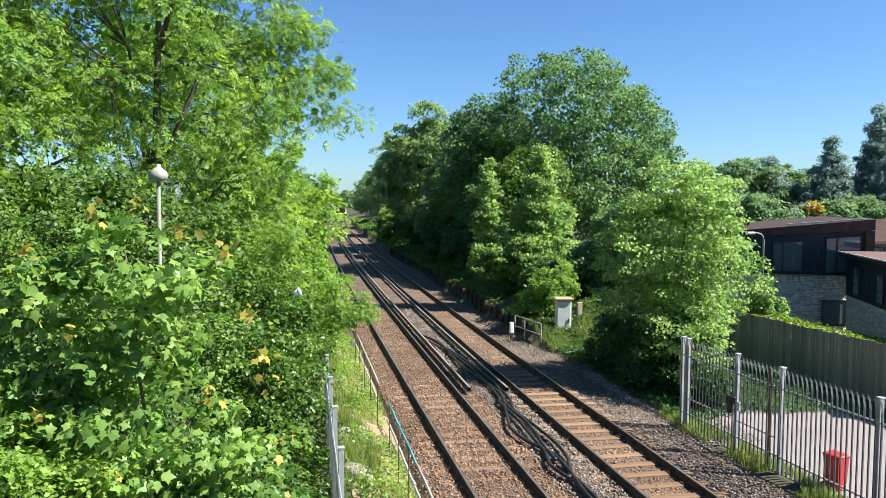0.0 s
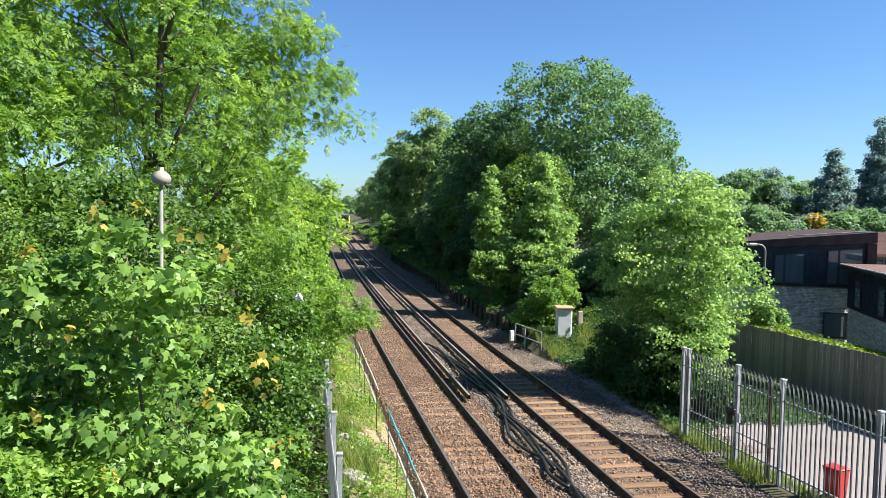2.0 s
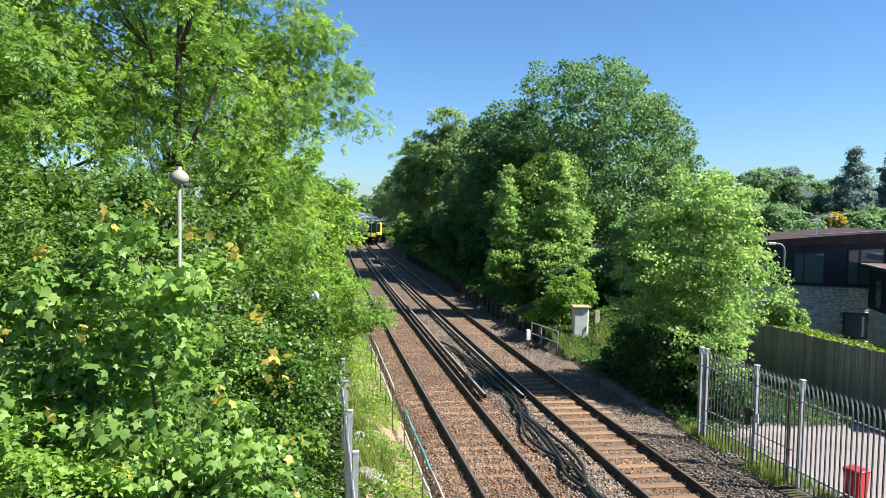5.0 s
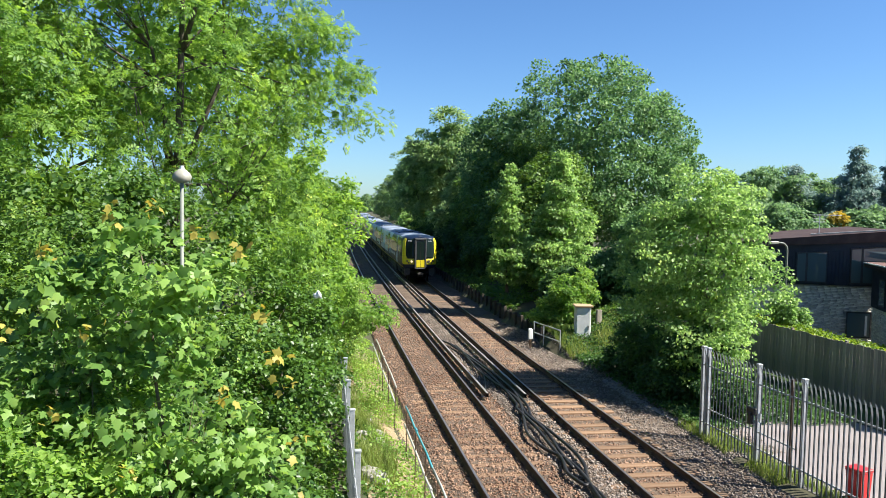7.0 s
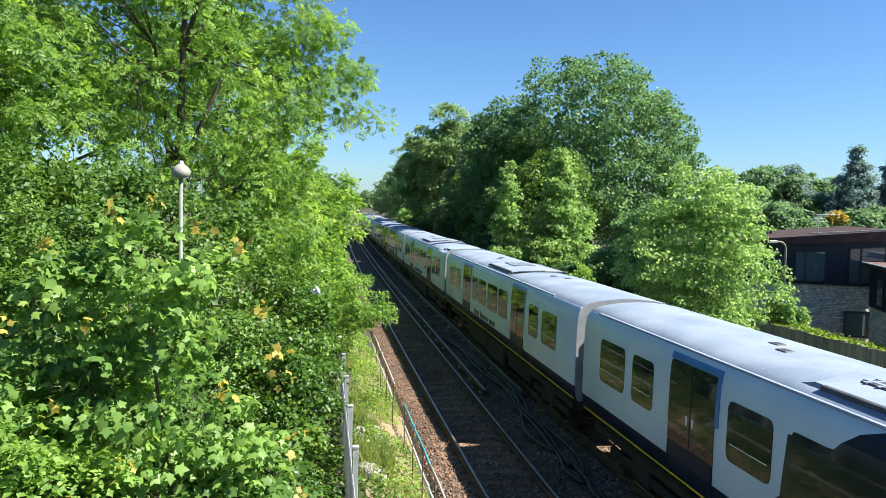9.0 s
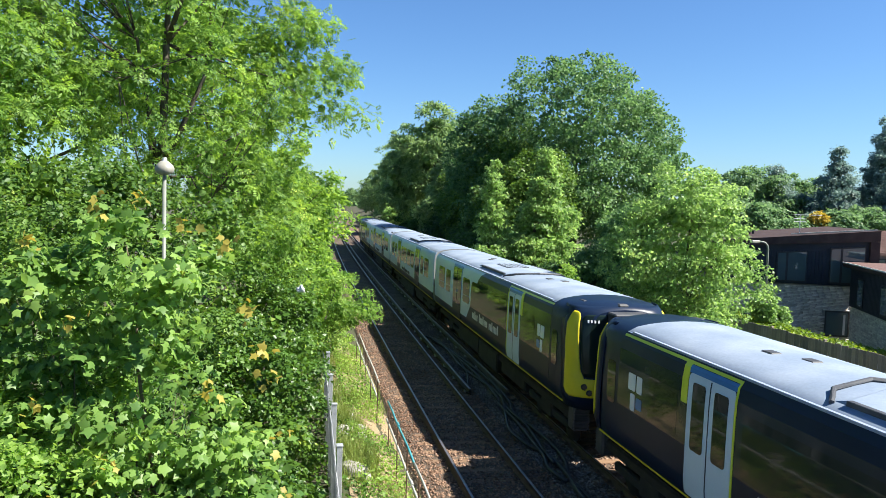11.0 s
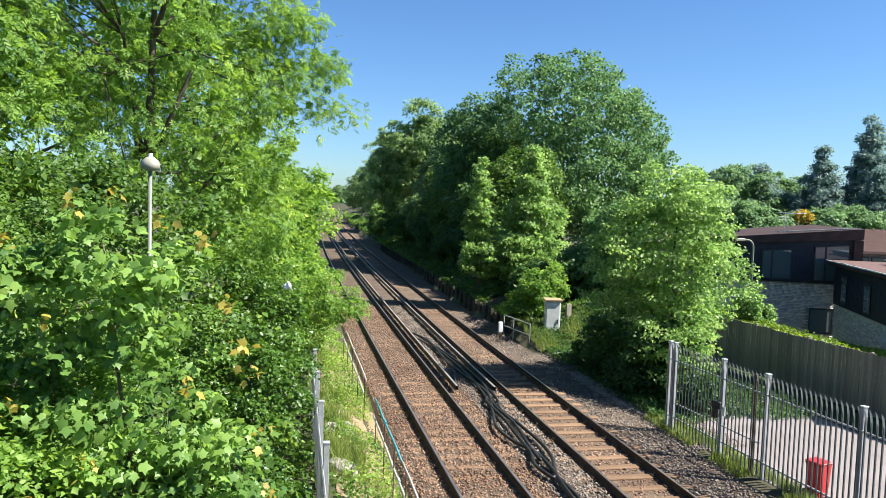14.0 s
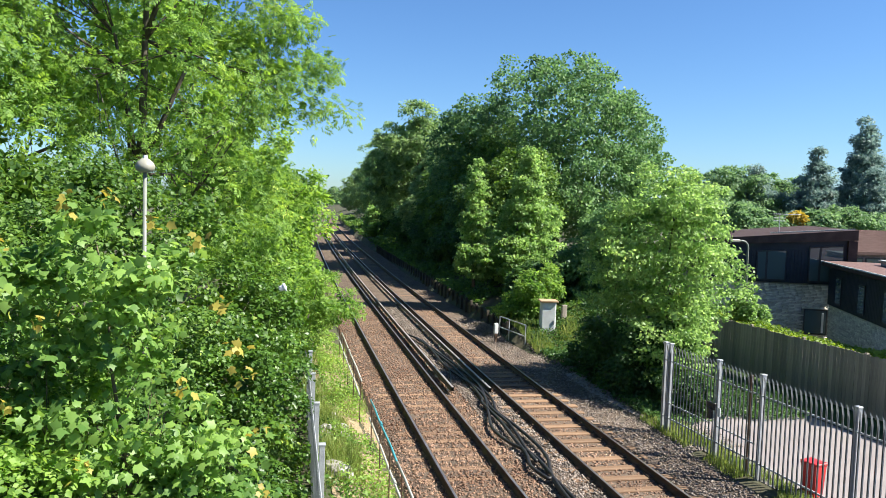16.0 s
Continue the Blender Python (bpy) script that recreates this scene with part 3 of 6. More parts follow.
# ---- the train ----
M_TWHITE = mat("train_white_paint", (0.42, 0.54, 0.655), (0.48, 0.595, 0.70), 0.8, 0.35, 0.0, 30, detail=0.06, spec=0.3)
M_TROOF = mat("train_roof_grey", (0.165, 0.21, 0.275), (0.225, 0.27, 0.335), 0.9, 0.75, 0.05, 20, detail=0.16, spec=0.12)
M_TNAVY = mat("train_navy_paint", (0.006, 0.014, 0.034), (0.009, 0.019, 0.044), 0.8, 0.35, 0.0, 30, detail=0.08, spec=0.15)
M_TDARK = mat("train_dark_glossy_side", (0.010, 0.019, 0.026), (0.014, 0.026, 0.034), 0.8, 0.1, 0.0, 30, detail=0.08, spec=0.2)
M_TGLASS = window_glass("train_glass", (0.010, 0.019, 0.017), 0.05, 0.18)
M_TYELLOW = mat("warning_yellow_paint", (0.60, 0.50, 0.012), (0.66, 0.56, 0.02), 2, 0.5, 0.0, 30, detail=0.06)
M_TLIME = mat("lime_yellow_trim", (0.55, 0.62, 0.04), (0.60, 0.68, 0.05), 2, 0.35, 0.0, 30, detail=0.06)
M_TBLUE = mat("bright_blue_paint", (0.02, 0.13, 0.36), (0.025, 0.16, 0.40), 2, 0.3, 0.0, 30, detail=0.06)
M_TGREY = mat("grey_gangway", (0.04, 0.042, 0.046), (0.06, 0.062, 0.066), 3, 0.6, 0.1, 40)
M_TUNDER = mat("grimy_underframe", (0.014, 0.013, 0.012), (0.028, 0.025, 0.022), 3, 0.85, 0.3, 30)
M_TEND = mat("grimy_coach_end", (0.20, 0.21, 0.22), (0.29, 0.30, 0.31), 1.5, 0.7, 0.1, 30, detail=0.2)
M_TVENT = mat("dark_roof_vent", (0.035, 0.038, 0.043), (0.06, 0.064, 0.07), 3, 0.6, 0.2, 40)
M_TTEXT = mat("pale_lettering", (0.60, 0.63, 0.66), (0.64, 0.66, 0.69), 3, 0.4, 0.0, 40, detail=0.05)
M_TBLUEGREY = mat("roof_edge_blue_grey", (0.20, 0.25, 0.36), (0.25, 0.30, 0.42), 2, 0.5, 0.0, 30)
M_LIGHT = glow("headlight_lens", (1.0, 0.74, 0.40), 0.35)
M_LENS = window_glass("unlit_lens", (0.10, 0.08, 0.07), 0.15)

COACH = 20.4
LIFT = Matrix.Translation((0, 0, 0.264)) @ Matrix.Diagonal((1, 1, 0.955, 1))   # the body on its springs
HALF = [(1.30, 0.98), (1.37, 1.12), (1.40, 1.42), (1.40, 2.2), (1.39, 2.9), (1.375, 3.2), (1.34, 3.42), (1.24, 3.57), (1.05, 3.67), (0.75, 3.73), (0.4, 3.77), (0.0, 3.785)]


def side_x(z):
    for (x0, z0), (x1, z1) in zip(HALF, HALF[1:]):
        if z0 <= z <= z1:
            return x0 + (x1 - x0) * (z - z0) / (z1 - z0)
    return 1.4


def body_mesh(cab, well=False):
    """The shell, swept along the coach; a cab end narrows and slopes, a roof well lies lower."""
    prof = HALF + [(-x, z) for x, z in HALF[-2::-1]]
    k = len(prof)
    secs = [(-9.93, 0.97, 0.0, 9), (-9.85, 1.0, 0.0, 9), (-8.2, 1, 0, 9), (-1.3, 1, 0, 9), (5.8, 1, 0, 9)]
    if well:
        secs += [(6.45, 1, 0, 9), (6.9, 1, 0, 3.5), (9.3, 1, 0, 3.5), (9.5, 1, 0, 3.6)]
    secs += [(7.95, 1, 0, 9), (8.4, 1, 0, 9), (8.85, 0.985, 0.0, 9), (9.2, 0.93, 0.03, 9), (9.45, 0.80, 0.10, 9), (9.6, 0.62, 0.2, 9)] if cab else [(9.85, 1, 0, 9), (9.93, 0.97, 0, 9)]
    V, F, MI = [], [], []
    for y, sx, dz, cap in secs:
        for x, z in prof:
            V.append((x * sx, y, min(cap + 0.02 * (1.4 - abs(x)), z) - dz * max(0, (z - 2.4) / 1.375)))
    for i in range(len(secs) - 1):
        ya = secs[i][0]
        for j in range(k - 1):
            F.append((i * k + j, (i + 1) * k + j, (i + 1) * k + j + 1, i * k + j + 1))
            jj = min(j, k - 2 - j)
            if jj < 2 or (cab and ya >= 7.9):
                MI.append(2)
            else:
                MI.append(1 if jj >= 7 else 0)
    me = fast_mesh("body", V, F, M_TWHITE)
    bm = bmesh.new()
    bm.from_mesh(me)
    bm.verts.ensure_lookup_table()
    n = len(secs)
    f0 = bm.faces.new([bm.verts[j] for j in range(k)])
    f1 = bm.faces.new([bm.verts[(n - 1) * k + j] for j in range(k)][::-1])
    bm.faces.ensure_lookup_table()
    for f, m in zip(bm.faces, MI):
        f.material_index = m
    f0.material_index, f1.material_index = 4, (2 if cab else 4)
    bmesh.ops.recalc_face_normals(bm, faces=bm.faces[:])
    for f in bm.faces:
        f.smooth = len(f.verts) == 4
    out = mesh_of("body", bm, [M_TWHITE, M_TROOF, M_TNAVY, M_TDARK, M_TEND])
    return out


def side_panel(y0, y1, z0, z1, s, proud=0.008, r=0.09, mtl=None, name="window"):
    """A rounded pane that follows the curved side of the body; s is the side."""
    zs = [z0 + r * (1 - math.cos(radians(a))) for a in (0, 40, 90)] + [z1 - r * (1 - math.cos(radians(a))) for a in (90, 40, 0)]
    zs = sorted({round(z, 4) for z in zs} | {z for _, z in HALF if z0 + r < z < z1 - r})
    bm = bmesh.new()
    rows = []
    for z in zs:
        k = max(0.0, z0 + r - z, z - z1 + r)
        cut = r - math.sqrt(max(0.0, r * r - k * k))
        x = side_x(z)
        rows.append([bm.verts.new((s * (x + d), y, z)) for y, d in ((y0 + cut, -0.03), (y0 + cut, proud), (y1 - cut, proud), (y1 - cut, -0.03))])
    for a, b in zip(rows, rows[1:]):
        for i in range(3):
            bm.faces.new((a[i], a[i + 1], b[i + 1], b[i]))
    bmesh.ops.recalc_face_normals(bm, faces=bm.faces[:])
    me = mesh_of(name, bm, mtl)
    return me


def livery(s):
    """The dark skin of a driving coach's side, with its slanting edge towards the white end."""
    edge = {1: ((1.42, -2.4), (2.0, -1.76), (2.97, -1.66), (3.06, -0.72), (3.2, -0.58), (3.4, -0.3), (3.56, 0.12)),
            -1: ((1.42, -2.3), (1.9, -2.55), (3.1, -3.15), (3.3, -3.3), (3.56, -3.5))}[s]
    bm = bmesh.new()
    rows = []
    for z in (1.42, 1.7, 1.88, 1.98, 2.0, 2.2, 2.9, 2.97, 3.06, 3.1, 3.2, 3.3, 3.4, 3.42, 3.5, 3.56):
        y0 = float(np.interp(z, [e[0] for e in edge], [e[1] for e in edge]))
        x = side_x(z)
        rows.append([bm.verts.new((s * (x + d), y, z)) for y, d in ((y0, -0.02), (y0, 0.005), (8.0, 0.005), (8.0, -0.02))])
    for a, b in zip(rows, rows[1:]):
        for i in range(3):
            f = bm.faces.new((a[i], a[i + 1], b[i + 1], b[i]))
            f.material_index = 1 if 1.95 < a[1].co.z < 3.15 else 0
    bmesh.ops.recalc_face_normals(bm, faces=bm.faces[:])
    return mesh_of("livery_panel", bm, [M_TNAVY, M_TDARK])


def shared(store, key, make):
    if key not in store:
        store[key] = make()
    return store[key]


PARTS = {}


def bogie(parent, y):
    bm = bmesh.new()
    for s in (-1, 1):
        box(bm, s * 1.0 - 0.07, s * 1.0 + 0.07, -1.75, 1.75, 0.42, 0.62, 0.03)
        box(bm, s * 1.0 - 0.10, s * 1.0 + 0.10, -0.45, 0.45, 0.35, 0.85, 0.04)
    box(bm, -1.0, 1.0, -0.35, 0.35, 0.4, 0.75, 0.04)
    b = part("bogie", shared(PARTS, "bogie", lambda: mesh_of("bogie", bm, M_TUNDER)), None, parent, at=pose(0, y, 0))

    def wheels():
        w = bmesh.new()
        for s in (-1, 1):
            tube(w, [(s * 0.70, 0, 0), (s * 0.735, 0, 0), (s * 0.735, 0, 0), (s * 0.82, 0, 0)], [0.45, 0.45, 0.42, 0.415], 24)
        tube(w, [(-0.8, 0, 0), (0.8, 0, 0)], 0.08, 10)
        return mesh_of("wheelset", w, M_TUNDER, True)
    for dy in (-1.3, 1.3):
        part("wheelset", shared(PARTS, "wheelset", wheels), None, b, at=pose(0, dy, 0.42))


def coach(cab, pantograph_well, label):
    c = thing("train_coach", pose(0, 0, 0), label, "train coach", "coaches of the train")
    part("body", shared(PARTS, ("body", cab, pantograph_well), lambda: body_mesh(cab, pantograph_well)), None, c)
    bogie(c, -7.0)
    bogie(c, 7.0)
    # the last, full-length slab is made wide to block sun below the coach
    bm = boxes((-1.15, 1.15, -5.0, -1.2, 0.35, 1.0), (-1.2, 1.2, -0.9, 1.8, 0.3, 1.0), (-1.1, 1.1, 2.1, 4.9, 0.42, 1.0), (-1.12, 1.12, -9.7, 9.2, 0.74, 1.0), bevel=0.05)
    part("underframe", bm, M_TUNDER, c)
    for s in (-1, 1):
        part("sill_line", boxes((s * 1.335 - 0.012, s * 1.335 + 0.012, -9.8, 9.0 if cab else 9.8, 1.03, 1.065)), M_TYELLOW, c, "thin yellow line along the sill")
        if not cab:
            wins = [(-8.75, -7.35), (-6.95, -5.95), (-3.2, -2.1), (-1.95, -0.55), (-0.25, 1.35), (1.55, 2.85), (5.6, 6.6), (7.0, 8.4)]
            doors = [(-5.25, -3.6), (3.4, 5.05)]
        elif s > 0:
            wins, doors = [(-8.75, -7.35), (-6.95, -5.95), (-3.22, -2.0)], [(-5.25, -3.6), (3.75, 5.15)]
        else:
            wins, doors = [(-8.7, -7.3), (-6.9, -5.9)], [(-5.2, -3.65), (3.75, 5.15)]
        if cab:
            part("livery_panel", shared(PARTS, ("livery", s), lambda: livery(s)), None, c, "glossy dark navy side panel")
            part("window_band", shared(PARTS, ("band", s), lambda: side_panel(-1.58 if s > 0 else -2.5, 3.5, 2.02, 3.05, s, mtl=M_TGLASS, name="window_band")), None, c, "long dark window band")
            part("window_band", shared(PARTS, ("band2", s), lambda: side_panel(5.5, 6.6, 2.02, 3.05, s, mtl=M_TGLASS, name="window_band")), None, c)
            part("cab_window", shared(PARTS, ("cabw", s), lambda: side_panel(8.15, 8.55, 1.9, 2.85, s, mtl=M_TGLASS, name="cab_window")), None, c)
        for y0, y1 in wins:
            w = part("window", shared(PARTS, ("win", y0, s), lambda: side_panel(y0, y1, 2.03, 3.06, s, r=0.13, mtl=M_TGLASS)), None, c)
            # the pale line reflected in the glass, painted as a thin strip
            part("pane_glint", shared(PARTS, ("tr", y0, s), lambda: side_panel(y0 + 0.1, y1 - 0.1, 2.32, 2.338, s, 0.014, 0.008, M_TTEXT, "pane_glint")), None, w, "pale reflection painted as a thin bar across the pane")
        for i, (y0, y1) in enumerate(doors):
            white = cab and i == 1
            d = part("door", shared(PARTS, ("door", y0, s, white), lambda: side_panel(y0, y1, 1.12, 3.34, s, 0.012, 0.07, M_TWHITE if white else M_TGLASS, "door")), None, c,
                     "pale double door with dark panes" if white else "dark glazed double door")
            part("door_header", shared(PARTS, ("head", y0, s, white), lambda: side_panel(y0 - 0.02, y1 + 0.12, 3.34, 3.47, s, 0.014, 0.03, M_TBLUE, "door_header")), None, d, "bright blue strip")
            if not white:
                edge = (y1, y1 + 0.12) if not (cab and s < 0) else (y0 - 0.12, y0)
                part("door_edge", shared(PARTS, ("edge", y0, s), lambda: side_panel(edge[0], edge[1], 2.45, 3.36, s, 0.012, 0.03, M_TBLUE, "door_edge")), None, d, "bright blue strip")
                part("kick_panel", shared(PARTS, ("kick", y0, s), lambda: side_panel(y0 + 0.02, y1 - 0.02, 1.13, 1.75, s, 0.015, 0.03, M_TNAVY, "kick_panel")), None, d)
            mid = (y0 + y1) / 2
            part("seam", shared(PARTS, ("seam", y0, s), lambda: side_panel(mid - 0.012, mid + 0.012, 1.14, 3.32, s, 0.018, 0.004, M_TNAVY, "seam")), None, d)
            if white:
                for a, b in ((y0 + 0.16, mid - 0.14), (mid + 0.14, y1 - 0.16)):
                    part("door_pane", shared(PARTS, ("pane", a, s), lambda: side_panel(a, b, 1.98, 3.2, s, 0.02, 0.06, M_TGLASS, "door_pane")), None, d)
                for a, b, zt in ((y0 - 0.06, y0 - 0.015, 1.2), (y1 + 0.02, y1 + 0.22, 2.75)):
                    part("door_trim", shared(PARTS, ("trim", a, s), lambda: side_panel(a, b, zt, 3.52, s, 0.016, 0.015, M_TLIME, "door_trim")), None, d, "lime-yellow edge")
            else:
                for a in (mid - 0.14, mid + 0.08):
                    part("door_button", shared(PARTS, ("btn", a, s), lambda: side_panel(a, a + 0.06, 2.2, 2.38, s, 0.022, 0.02, M_TTEXT, "door_button")), None, d)
        if not cab:
            for q in range(19):
                y = -2.6 + q * 0.2
                if q not in (5, 13):
                    part("lettering_bar", shared(PARTS, ("letw", q, s), lambda: side_panel(y, y + 0.11, 1.46, 1.46 + (0.28 if q in (0, 6) else 0.19), s, 0.012, 0.03, M_TNAVY, "lettering_bar")), None, c)
        if cab:
            part("lime_line", shared(PARTS, ("lime", s), lambda: side_panel(3.7, 7.95, 3.48, 3.53, s, 0.018, 0.015, M_TLIME, "lime_line")), None, c, "lime-yellow line under the roof")
            # lettering of a company name, as plain bars
            for q in range(21):
                y = (2.5 if s > 0 else 2.9) - q * 0.19
                if q not in ((7, 15) if s > 0 else (5, 13)):
                    part("lettering_bar", shared(PARTS, ("let", q, s), lambda: side_panel(y, y + 0.12, 1.58, 1.58 + (0.34 if q % 7 in (0, 4) else 0.24), s, 0.012, 0.03, M_TTEXT, "lettering_bar")), None, c)
            for nm, a, b, z0, z1, mm in (("logo_bar", 6.9, 7.12, 2.42, 2.78, M_TTEXT), ("logo_bar", 7.18, 7.5, 2.42, 2.78, M_TTEXT), ("logo_bar", 7.18, 7.38, 2.0, 2.36, M_TTEXT), ("logo_bar", 6.88, 7.12, 2.08, 2.32, M_TBLUE)):
                part(nm, shared(PARTS, (nm, a, z0, s), lambda: side_panel(a, b, z0, z1, s, 0.012, 0.03, mm, nm)), None, c)
    # roof kit: a low raised deck with a grille, slots along its edge, small vents
    def deck():
        bm = bmesh.new()
        y0, y1 = (-1.9, 2.0)
        lo = [bm.verts.new(p) for p in ((-1.06, y0 - 0.15, 3.64), (1.06, y0 - 0.15, 3.64), (1.06, y1 + 0.15, 3.64), (-1.06, y1 + 0.15, 3.64))]
        hi = [bm.verts.new(p) for p in ((-0.98, y0 + 0.2, 3.74), (0.98, y0 + 0.2, 3.74), (0.98, y1 - 0.2, 3.74), (-0.98, y1 - 0.2, 3.74))]
        mid = [bm.verts.new((0, y0 - 0.2, 3.80)), bm.verts.new((0, y1 + 0.2, 3.80))]
        for q in ((lo[0], lo[1], hi[1], mid[0], hi[0]), (lo[1], lo[2], hi[2], hi[1]), (lo[2], lo[3], hi[3], mid[1], hi[2]), (lo[3], lo[0], hi[0], hi[3]), (hi[0], mid[0], mid[1], hi[3]), (mid[0], hi[1], hi[2], mid[1])):
            bm.faces.new(q)
        bmesh.ops.recalc_face_normals(bm, faces=bm.faces[:])
        return mesh_of("roof_deck", bm, M_TROOF)
    part("roof_deck", shared(PARTS, "deck", deck), None, c)
    for s in (-1, 1):
        part("roof_slot", shared(PARTS, ("slot", s), lambda: mesh_of("roof_slot", boxes((s * 1.0 - 0.05, s * 1.0 + 0.05, -1.5, 1.8, 3.66, 3.745), bevel=0.01), M_TVENT)), None, c)
        part("roof_groove", shared(PARTS, ("groove", s), lambda: mesh_of("roof_groove", boxes((s * 1.235 - 0.03, s * 1.235 + 0.03, -9.3, 7.7 if cab else 9.3, 3.555, 3.60)), M_TBLUEGREY)), None, c)

    def grille():
        bm = bmesh.new()
        box(bm, -0.42, 0.42, -1.5, 0.0, 3.75, 3.805, 0.01)
        return mesh_of("roof_grille", bm, M_TVENT)
    g = part("roof_grille", shared(PARTS, "grille", grille), None, c)
    for i in range(4):
        part("grille_bar", shared(PARTS, "gbar", lambda: mesh_of("grille_bar", boxes((-0.035, 0.035, -1.55, 0.05, 3.795, 3.812)), M_TROOF)), None, g, at=pose(-0.3 + i * 0.2, 0, 0))
    for i in range(6):
        part("grille_bar", shared(PARTS, "gcross", lambda: mesh_of("grille_bar", boxes((-0.45, 0.45, -0.03, 0.03, 3.795, 3.810)), M_TROOF)), None, g, at=pose(0, -1.38 + i * 0.25, 0))
    vents = ((-0.15, -4.3), (0.1, -3.7), (0.1, 4.0), (-0.15, 4.7))
    for x, y in vents:
        part("roof_vent", shared(PARTS, "vent", lambda: mesh_of("roof_vent", boxes((-0.12, 0.12, -0.16, 0.16, 3.70, 3.80), bevel=0.03), M_TVENT)), None, c, at=pose(x, y, 0))
    bm = bmesh.new()
    tube(bm, [(-1.1, 2.0, 3.66), (-0.8, 2.35, 3.76), (0, 2.6, 3.82), (0.8, 2.35, 3.76), (1.1, 2.0, 3.66)], 0.04, 6)
    part("roof_conduit", shared(PARTS, "conduit", lambda: mesh_of("roof_conduit", bm, M_TVENT)), None, c)
    if pantograph_well:
        part("roof_frame", boxes((-0.75, 0.75, 7.1, 7.2, 3.5, 3.60), (-0.75, 0.75, 8.9, 9.0, 3.5, 3.60), (-0.8, -0.72, 7.0, 9.2, 3.5, 3.62), (0.72, 0.8, 7.0, 9.2, 3.5, 3.62), bevel=0.01), M_TROOF, c)
        for x, y in ((-0.95, 7.3), (-0.9, 8.6), (0.95, 7.3), (0.9, 8.6), (-0.2, 8.0)):
            part("roof_insulator", boxes((x - 0.06, x + 0.06, y - 0.1, y + 0.1, 3.5, 3.62), bevel=0.02), M_TVENT, c)
    # gangway bellows at plain ends
    for e in ((-1,) if cab else (-1, 1)):
        part("gangway", boxes((-0.68, 0.68, min(e * 9.9, e * 10.19), max(e * 9.9, e * 10.19), 1.05, 3.2), bevel=0.03), M_TGREY, c)
    if cab:
        cab_front(c)
    for ob in c.children:
        if ob.name.split('.')[0] not in ('bogie', 'underframe', 'coupler', 'step_box'):
            ob.matrix_basis = LIFT @ ob.matrix_basis
    return c


def nose(phi, z, out=0.0):
    """A point on the rounded cab front: phi 0 is straight ahead, 90 the side."""
    a = radians(phi)
    w = side_x(min(z, 3.2)) * (1 - 0.3 * max(0, z - 3.2))
    back = 0.10 * max(0, z - 1.8) + 1.5 * max(0, z - 3.42) ** 1.5
    return (w + out) * math.sin(a) ** 0.8, 8.95 + (0.87 + out) * math.cos(a) ** 0.6 - back


def nose_patch(name, rows, s, out, mtl, n=8):
    """A skin on the cab front; rows of (height, phi from, phi to)."""
    bm = bmesh.new()
    grid = []
    for z, p0, p1 in rows:
        line = []
        for k in range(n + 1):
            x, y = nose(p0 + (p1 - p0) * k / n, z, out)
            line.append(bm.verts.new((s * x, y, z)))
        grid.append(line)
    for a, b in zip(grid, grid[1:]):
        for k in range(n):
            bm.faces.new((a[k], a[k + 1], b[k + 1], b[k]))
    bmesh.ops.recalc_face_normals(bm, faces=bm.faces[:])
    bmesh.ops.solidify(bm, geom=bm.faces[:], thickness=0.02)
    bmesh.ops.recalc_face_normals(bm, faces=bm.faces[:])
    return mesh_of(name, bm, mtl, True)


